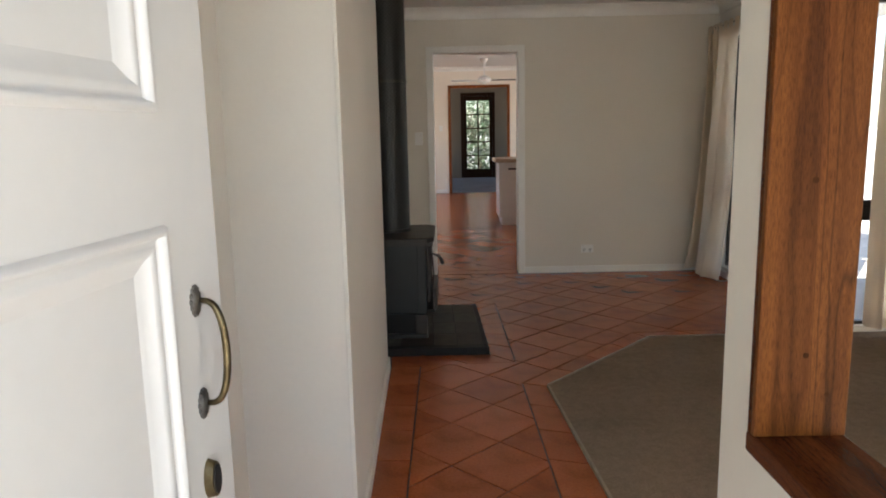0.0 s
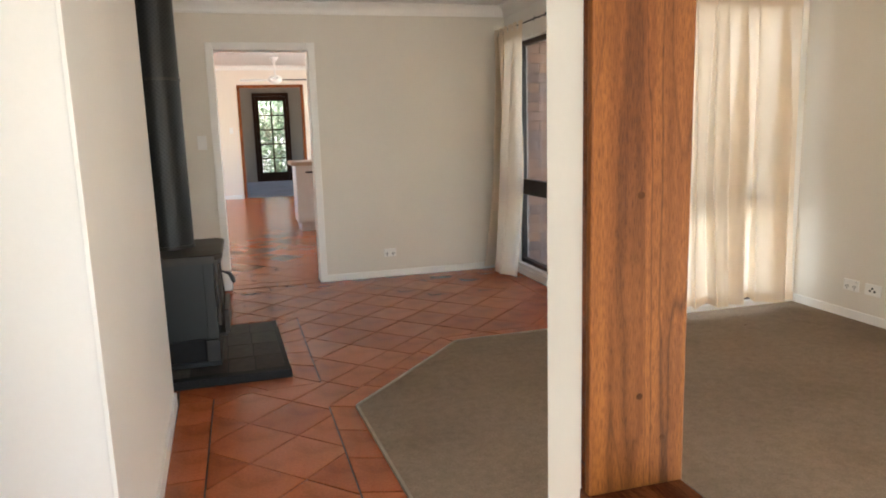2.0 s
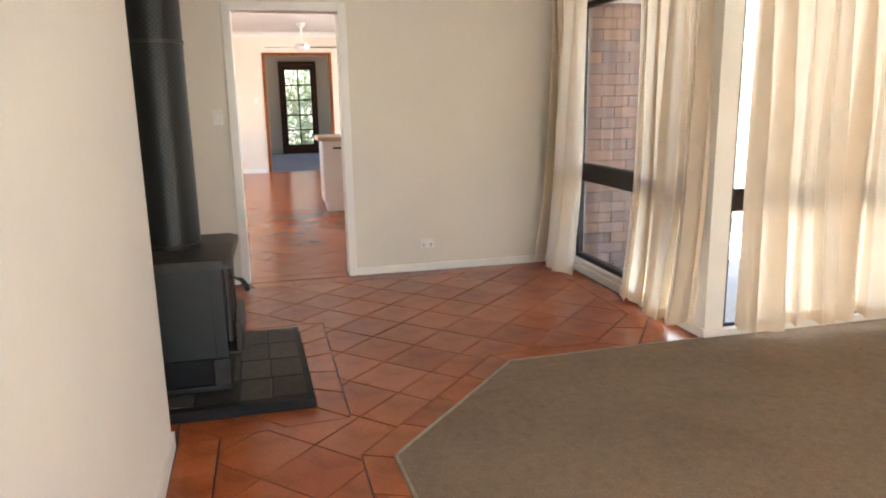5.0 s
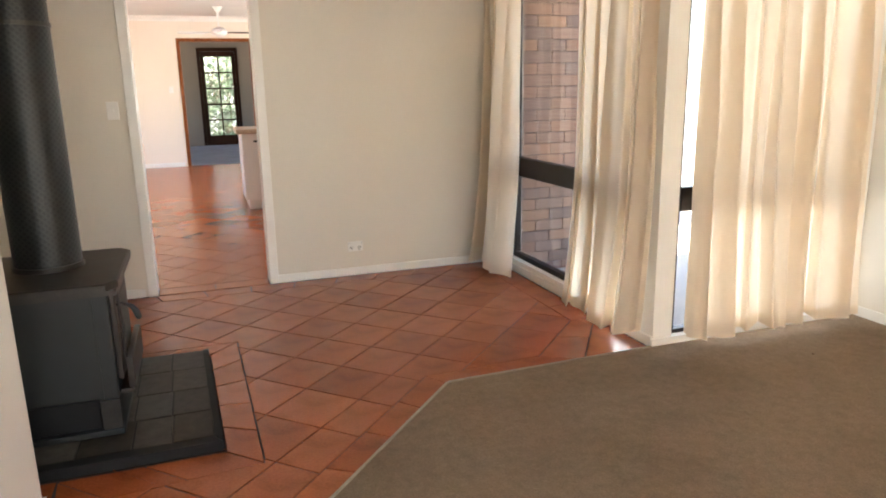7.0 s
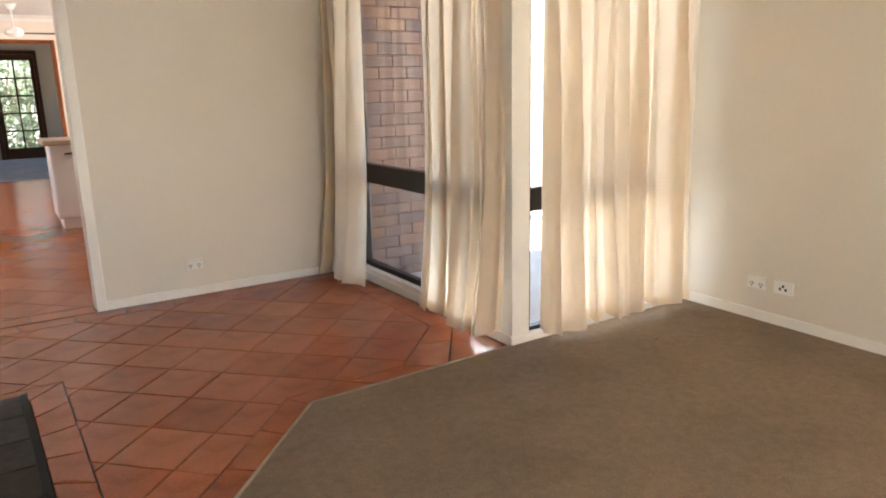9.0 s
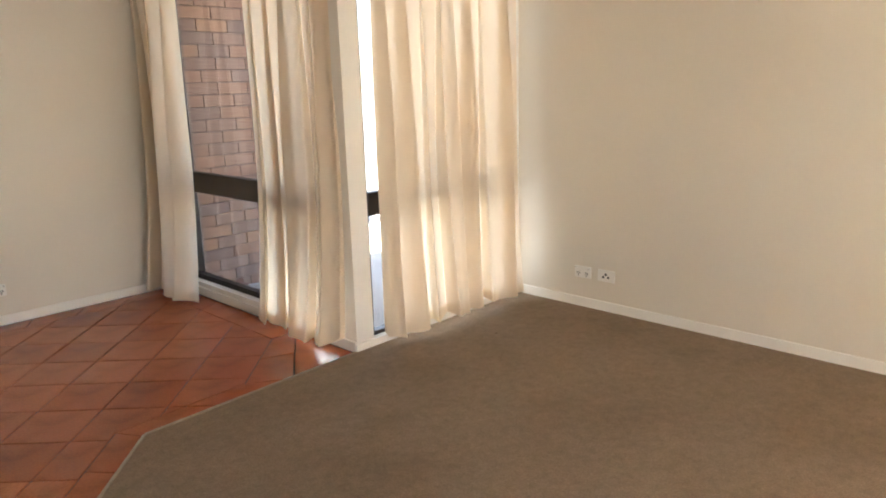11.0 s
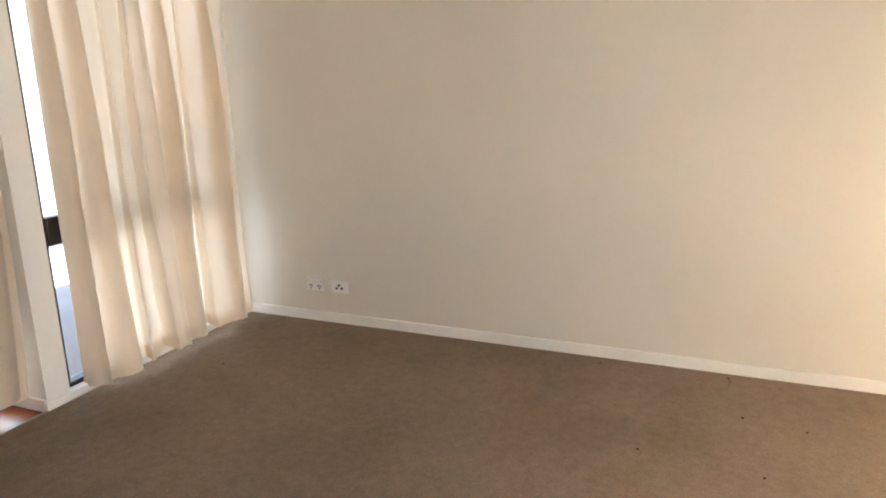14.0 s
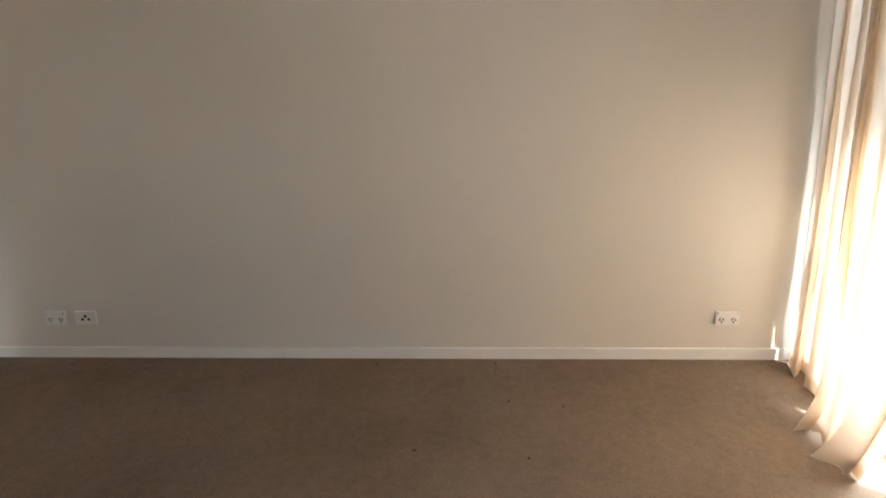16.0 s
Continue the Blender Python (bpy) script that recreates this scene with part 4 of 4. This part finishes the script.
# ---- kitchen ----
def smoke_alarm():
    a = thing("smoke_alarm", -0.44, 13.7, K_CEIL, "small white round smoke alarm on the ceiling", "smoke alarm")
    bm = bmesh.new()
    bmesh.ops.create_cone(bm, cap_ends=True, segments=24, radius1=0.05, radius2=0.06, depth=0.034, matrix=Matrix.Translation((0, 0, -0.0175)))
    part("case", bm, M_PLASTIC, a)
    bm = bmesh.new()
    disc_bar(bm, (0, 0, -0.037), 0.022, 0.006, "z", 16)
    part("grille", bm, M_PEWTER, a, "grey grille")


smoke_alarm()


def kitchen_unit():
    c = thing("kitchen_cabinet", 1.0, 9.95, 0, "white kitchen base cabinet with a dark handle", "cabinet")
    part("carcass", boxes((-0.012, 0.022, 0.115, 0.9, 0.62, 0.90), bevel=0.002), M_CABINET, c)
    part("kickboard", boxes((0.03, 0.07, 0, 0.9, 0.6, 0.114)), M_CABINET, c)
    d = part("cabinet_door", boxes((0.0, 0.0, 0.125, 0.445, 0.02, 0.895), bevel=0.004), M_CABINET, c, "flat white door")
    part("handle", boxes((0.12, -0.025, 0.80, 0.24, -0.001, 0.822), bevel=0.004), M_BLACK, d, "dark bar handle")
    d = part("cabinet_door", boxes((0.45, 0.0, 0.125, 0.895, 0.02, 0.895), bevel=0.004), M_CABINET, c)
    part("handle", boxes((0.65, -0.025, 0.80, 0.77, -0.001, 0.822), bevel=0.004), M_BLACK, d)
    w = part("worktop", boxes((0.93, 9.92, 0.9005, 1.93, 10.62, 0.955), bevel=0.012), M_BENCH)
    tagged(w, "tan laminate worktop on the white cabinet", "worktop")


def ceiling_fan():
    f = thing("ceiling_fan", 1.0, 13.9, 2.34, "white ceiling fan with four still blades", "ceiling fan")
    bm = bmesh.new()
    bmesh.ops.create_cone(bm, cap_ends=True, segments=24, radius1=0.035, radius2=0.085, depth=0.09, matrix=Matrix.Translation((0, 0, 0.355)))
    part("canopy", bm, M_PLASTIC, f, "", True)
    bm = bmesh.new()
    disc_bar(bm, (0, 0, 0.19), 0.013, 0.25, "z", 12)
    part("down_rod", bm, M_PLASTIC, f)
    bm = bmesh.new()
    bmesh.ops.create_uvsphere(bm, u_segments=24, v_segments=12, radius=1, matrix=Matrix.Translation((0, 0, 0.0)) @ Matrix.Diagonal((0.13, 0.13, 0.08, 1)))
    part("motor", bm, M_PLASTIC, f, "", True)
    for k, a in enumerate((0, 95, 172, 265)):
        bm = bmesh.new()
        prism(bm, [(0.12, -0.025), (0.3, -0.06), (0.62, -0.065), (0.66, 0.0), (0.62, 0.065), (0.3, 0.06), (0.12, 0.025)], -0.004, 0.004, 0.001)
        # the first blade is dark all over, the rest are white
        ob = part("blade", bm, M_DARKWOOD if k == 0 else M_PLASTIC, f, "dark blade, unlike the other three" if k == 0 else "")
        ob.matrix_local = pose(0, 0, -0.01, 0, 0, a) @ pose(0, 0, 0, 12, 0, 0)


def french_door():
    d = thing("french_door", 1.16, 20.8, 0, "dark timber glazed door with ten panes", "door")
    x0, x1, g0, g1 = -0.47, 0.47, -0.33, 0.342
    part("door_frame", boxes((x0 - 0.03, -0.03, 0, x0 + 0.045, -0.001, 2.475), (x0 - 0.0195, -0.001, 0, x0 + 0.049, 0.12, 2.459), (x1 - 0.049, -0.001, 0, x1 + 0.0195, 0.12, 2.459), (x1 - 0.045, -0.03, 0, x1 + 0.03, -0.001, 2.475), (x0 + 0.045, -0.03, 2.385, x1 - 0.045, -0.001, 2.475), (x0 + 0.049, -0.001, 2.382, x1 - 0.049, 0.12, 2.459)), M_DARKWOOD, d)
    part("leaf", boxes((x0 + 0.05, 0.0, 0.004, g0, 0.045, 2.38), (g1, 0.0, 0.004, x1 - 0.05, 0.045, 2.38), (g0, 0, 0.004, g1, 0.045, 0.255), (g0, 0, 2.25, g1, 0.045, 2.38), bevel=0.003), M_DARKWOOD, d, "dark stained stiles and rails")
    zs = [0.255 + k * (2.25 - 0.255) / 5 for k in range(6)]
    mid = (g0 + g1) / 2
    part("glazing_bar", boxes((mid - 0.019, 0.004, 0.255, mid + 0.019, 0.041, 2.25)), M_DARKWOOD, d)
    for z in zs[1:-1]:
        part("glazing_bar", boxes((g0, 0.006, z - 0.018, mid - 0.0195, 0.039, z + 0.018), (mid + 0.0195, 0.006, z - 0.018, g1, 0.039, z + 0.018)), M_DARKWOOD, d)
    for a, b in ((g0, mid - 0.019), (mid + 0.019, g1)):
        for lo, hi in zip(zs, zs[1:]):
            p = part("pane", boxes((a, 0.02, lo + 0.018, b, 0.024, hi - 0.018)), M_GLASS, d, "clear pane")
            p.visible_shadow = False
    bm = bmesh.new()
    tube(bm, [(x0 + 0.09, 0, 1.12), (x0 + 0.09, -0.05, 1.12), (x0 + 0.17, -0.055, 1.12)], 0.009, 8)
    part("lever_handle", bm, M_PEWTER, d, "metal lever handle")


kitchen_unit()
ceiling_fan()
french_door()


# ---- outside: brick wing and shrub ----
wing = structure("wall_brick", boxes((2.853, 6.306, -0.2, 3.95, 6.52, 2.6)), M_MORTAR, "mottled pink and grey brick wall of the next wing")


def shrub(x, y, seed, height, spread, count):
    t = thing("shrub", x, y, -0.17, "tall leafy green shrub in sunlight behind the far door", "shrub", "shrubs behind the house")
    r = random.Random(seed)
    bm = bmesh.new()
    tips = []
    for k in range(7):
        a, lean = r.uniform(0, math.tau), r.uniform(0.15, 0.6)
        tip = Vector((math.cos(a) * spread * lean, math.sin(a) * spread * lean * 0.6, height * r.uniform(0.6, 0.95)))
        tube(bm, [(0, 0, 0), tip * 0.35 + Vector((0, 0, 0.1)), tip * 0.7, tip], [0.05, 0.035, 0.022, 0.008], 6)
        tips += [tip * f for f in (0.08, 0.2, 0.35, 0.55, 0.75, 1.0)]
    part("trunk", bm, M_BARK, t)
    verts, faces = [], []
    for k in range(count):
        c = r.choice(tips) + Vector((r.gauss(0, 0.33), r.gauss(0, 0.26), r.gauss(0, 0.36))) * (spread / 1.2)
        c.z = max(0.1, c.z)
        m = Matrix.Translation(c) @ Euler((r.uniform(-0.9, 0.9), r.uniform(-0.9, 0.9), r.uniform(0, 6.3))).to_matrix().to_4x4()
        s = r.uniform(0.05, 0.10)
        n0 = len(verts)
        verts += [m @ Vector(p) for p in ((0, -s, 0), (s * 0.42, -s * 0.2, s * 0.12), (0, s, 0), (-s * 0.42, -s * 0.2, s * 0.12))]
        faces += [(n0, n0 + 1, n0 + 2), (n0, n0 + 2, n0 + 3)]
    mesh = bpy.data.meshes.new("crown")
    mesh.from_pydata(verts, [], faces)
    mesh.materials.append(M_LEAF)
    crown = new("crown", mesh)
    crown.parent = t
    return tagged(crown, "loose crown of small green leaves")


shrub(0.6, 24.2, 2, 3.2, 1.5, 3600)
shrub(2.2, 25.0, 6, 3.8, 1.6, 3600)
shrub(-1.0, 25.4, 9, 3.6, 1.6, 2600)
shrub(1.5, 26.6, 12, 4.4, 1.9, 2600)
shrub(0.2, 27.2, 14, 4.4, 1.9, 2200)

# ---- pieces: bricks ----
BRICKS = {}
for row in range(31):
    z = -0.16 + row * 0.086
    x = 2.856 - (0.12 if row % 2 else 0.0)
    while x < 3.95:
        a, b = max(2.856, x), min(3.948, x + 0.234)
        if b - a > 0.03:
            key = round(b - a, 3)
            if key not in BRICKS:
                BRICKS[key] = boxes((0, -0.010, 0, key, 0.004, 0.080), bevel=0.003)
                mesh = bpy.data.meshes.new("brick")
                BRICKS[key].to_mesh(mesh)
                BRICKS[key].free()
                mesh.materials.append(M_BRICK)
                BRICKS[key] = mesh
            ob = new("brick", BRICKS[key])
            ob.parent = wing
            ob.location = (a, 6.306 - 0.003 * ((row * 7 + int(a * 100)) % 3) / 2, z)
        x += 0.24

# ---- pieces: terracotta tiles, laid on the diagonal inside a border course ----
PITCH, A0, B0 = 0.298, 2.672, 2.01
INNER = [(0.10, 0.10), (0.085, 3.90), (0.085, 3.906), (0.64, 3.95), (0.615, 5.36), (-1.3, 5.36), (-1.3, 6.37), (2.545, 6.36), (2.545, 4.966), (2.106, 4.527), (1.469, 4.503), (0.643, 3.60), (0.66, 2.43), (0.66, 0.10)]
OUTER = [(-0.03, 0.10), (-0.085, 3.90), (-0.10, 4.09), (0.50, 4.095), (0.463, 5.205), (-1.49, 5.205), (-1.49, 6.515), (2.715, 6.515), (2.715, 4.97), (2.30, 4.392), (1.544, 4.372), (0.777, 3.540), (0.841, 2.38), (0.855, 1.22)]


def clip(poly, nx, ny, c):
    """The part of poly where nx*x + ny*y <= c."""
    out = []
    for p, q in zip(poly, poly[1:] + poly[:1]):
        dp, dq = nx * p[0] + ny * p[1] - c, nx * q[0] + ny * q[1] - c
        if dp <= 0:
            out.append(p)
        if (dp < 0 < dq) or (dq < 0 < dp):
            k = dp / (dp - dq)
            out.append((p[0] + (q[0] - p[0]) * k, p[1] + (q[1] - p[1]) * k))
    return out


def area(poly):
    return abs(sum(p[0] * q[1] - q[0] * p[1] for p, q in zip(poly, poly[1:] + poly[:1]))) / 2


def shrunk(poly, d):
    """A convex or nearly convex outline drawn in by d all round."""
    n = len(poly)
    cx, cy = sum(p[0] for p in poly) / n, sum(p[1] for p in poly) / n
    out = poly
    for p, q in zip(poly, poly[1:] + poly[:1]):
        ex, ey = q[0] - p[0], q[1] - p[1]
        l = math.hypot(ex, ey)
        if l < 1e-5:
            continue
        nx, ny = ey / l, -ex / l
        c = nx * p[0] + ny * p[1]
        if nx * cx + ny * cy > c:
            nx, ny, c = -nx, -ny, -c
        out = clip(out, nx, ny, c - d)
        if len(out) < 3:
            return []
    return out


def tidy(poly):
    out = []
    for p in poly:
        if not out or math.hypot(p[0] - out[-1][0], p[1] - out[-1][1]) > 0.003:
            out.append(p)
    if len(out) > 1 and math.hypot(out[0][0] - out[-1][0], out[0][1] - out[-1][1]) < 0.003:
        out.pop()
    return out


GAP = 0.0034


def diagonal_tiles(region, pitch, a0, b0, gap=GAP):
    r = math.sqrt(0.5)
    aa = [(x + y) * r for x, y in region]
    bb = [(y - x) * r for x, y in region]
    for i in range(math.floor((min(aa) - a0) / pitch), math.ceil((max(aa) - a0) / pitch) + 1):
        for j in range(math.floor((min(bb) - b0) / pitch), math.ceil((max(bb) - b0) / pitch) + 1):
            p = clip(region, r, r, a0 + (i + 1) * pitch - gap)
            p = clip(p, -r, -r, -(a0 + i * pitch + gap)) if len(p) > 2 else []
            p = clip(p, -r, r, b0 + (j + 1) * pitch - gap) if len(p) > 2 else []
            p = clip(p, r, -r, -(b0 + j * pitch + gap)) if len(p) > 2 else []
            p = tidy(p)
            if len(p) > 2 and area(p) > 0.0002:
                yield p


floor = bpy.data.objects["floor"]


def inset_outline(poly, d):
    """A clockwise or anticlockwise outline drawn in by d at every corner."""
    turn = 1 if sum(p[0] * q[1] - q[0] * p[1] for p, q in zip(poly, poly[1:] + poly[:1])) > 0 else -1
    out = []
    for o, p, q in zip(poly[-1:] + poly[:-1], poly, poly[1:] + poly[:1]):
        e0, e1 = (Vector(p) - Vector(o)).normalized(), (Vector(q) - Vector(p)).normalized()
        n0, n1 = Vector((-e0.y, e0.x)) * turn, Vector((-e1.y, e1.x)) * turn
        b = (n0 + n1).normalized()
        out.append(tuple(Vector(p) + b * d / max(0.3, b.dot(n0))))
    return out


outlines = [[(-0.6, 3.877), (-0.103, 3.877), (-0.103, 4.09), (-0.6, 4.09)], [(2.709, 4.957), (2.3095, 4.398), (2.709, 4.405)]]
outlines += list(diagonal_tiles(inset_outline(INNER, GAP), PITCH, A0, B0))
whole = len(outlines)
for k in range(len(INNER) - 1):
    p, q, u, v = Vector(INNER[k]), Vector(INNER[k + 1]), Vector(OUTER[k]), Vector(OUTER[k + 1])
    n = max(1, round((q - p).length / 0.30))
    for i in range(n):
        s, e = i / n, (i + 1) / n
        outlines.append([tuple(p.lerp(q, s)), tuple(p.lerp(q, e)), tuple(u.lerp(v, e)), tuple(u.lerp(v, s))])
rng = random.Random(21)
for k, poly in enumerate(outlines):
    small = poly if k < whole else tidy(shrunk(poly, GAP))
    if len(small) < 3 or area(small) < 0.001:
        continue
    cx, cy = sum(p[0] for p in small) / len(small), sum(p[1] for p in small) / len(small)
    bm = bmesh.new()
    prism(bm, [(x - cx, y - cy) for x, y in small], -0.006, 0.0, 0.0022)
    ob = part("floor_tile", bm, M_TILE, floor)
    ob.location = (cx, cy, rng.uniform(-0.0006, 0.0006))
far = bmesh.new()
for poly in diagonal_tiles([(-2.5, 6.70), (3.5, 6.70), (3.5, 15.59), (-2.5, 15.59)], 0.298, A0, B0, 0.002):
    prism(far, poly, -0.006, 0.0)
for poly in ([(0.15, 6.53), (0.53, 6.53), (0.53, 6.69), (0.15, 6.69)], [(0.535, 6.53), (0.912, 6.53), (0.912, 6.69), (0.535, 6.69)]):
    prism(far, poly, -0.006, 0.0)
for k in range(7):
    prism(far, [(-0.375, 0.09 + k * 0.285), (-0.06, 0.09 + k * 0.285), (-0.06, 0.37 + k * 0.285), (-0.375, 0.37 + k * 0.285)], -0.006, -0.0005)
tiles = part("tile_field", far, M_TILE_LOOSE, bpy.data.objects["floor_kitchen"])
tagged(tiles, "terracotta kitchen floor tiles", kind="stuff")
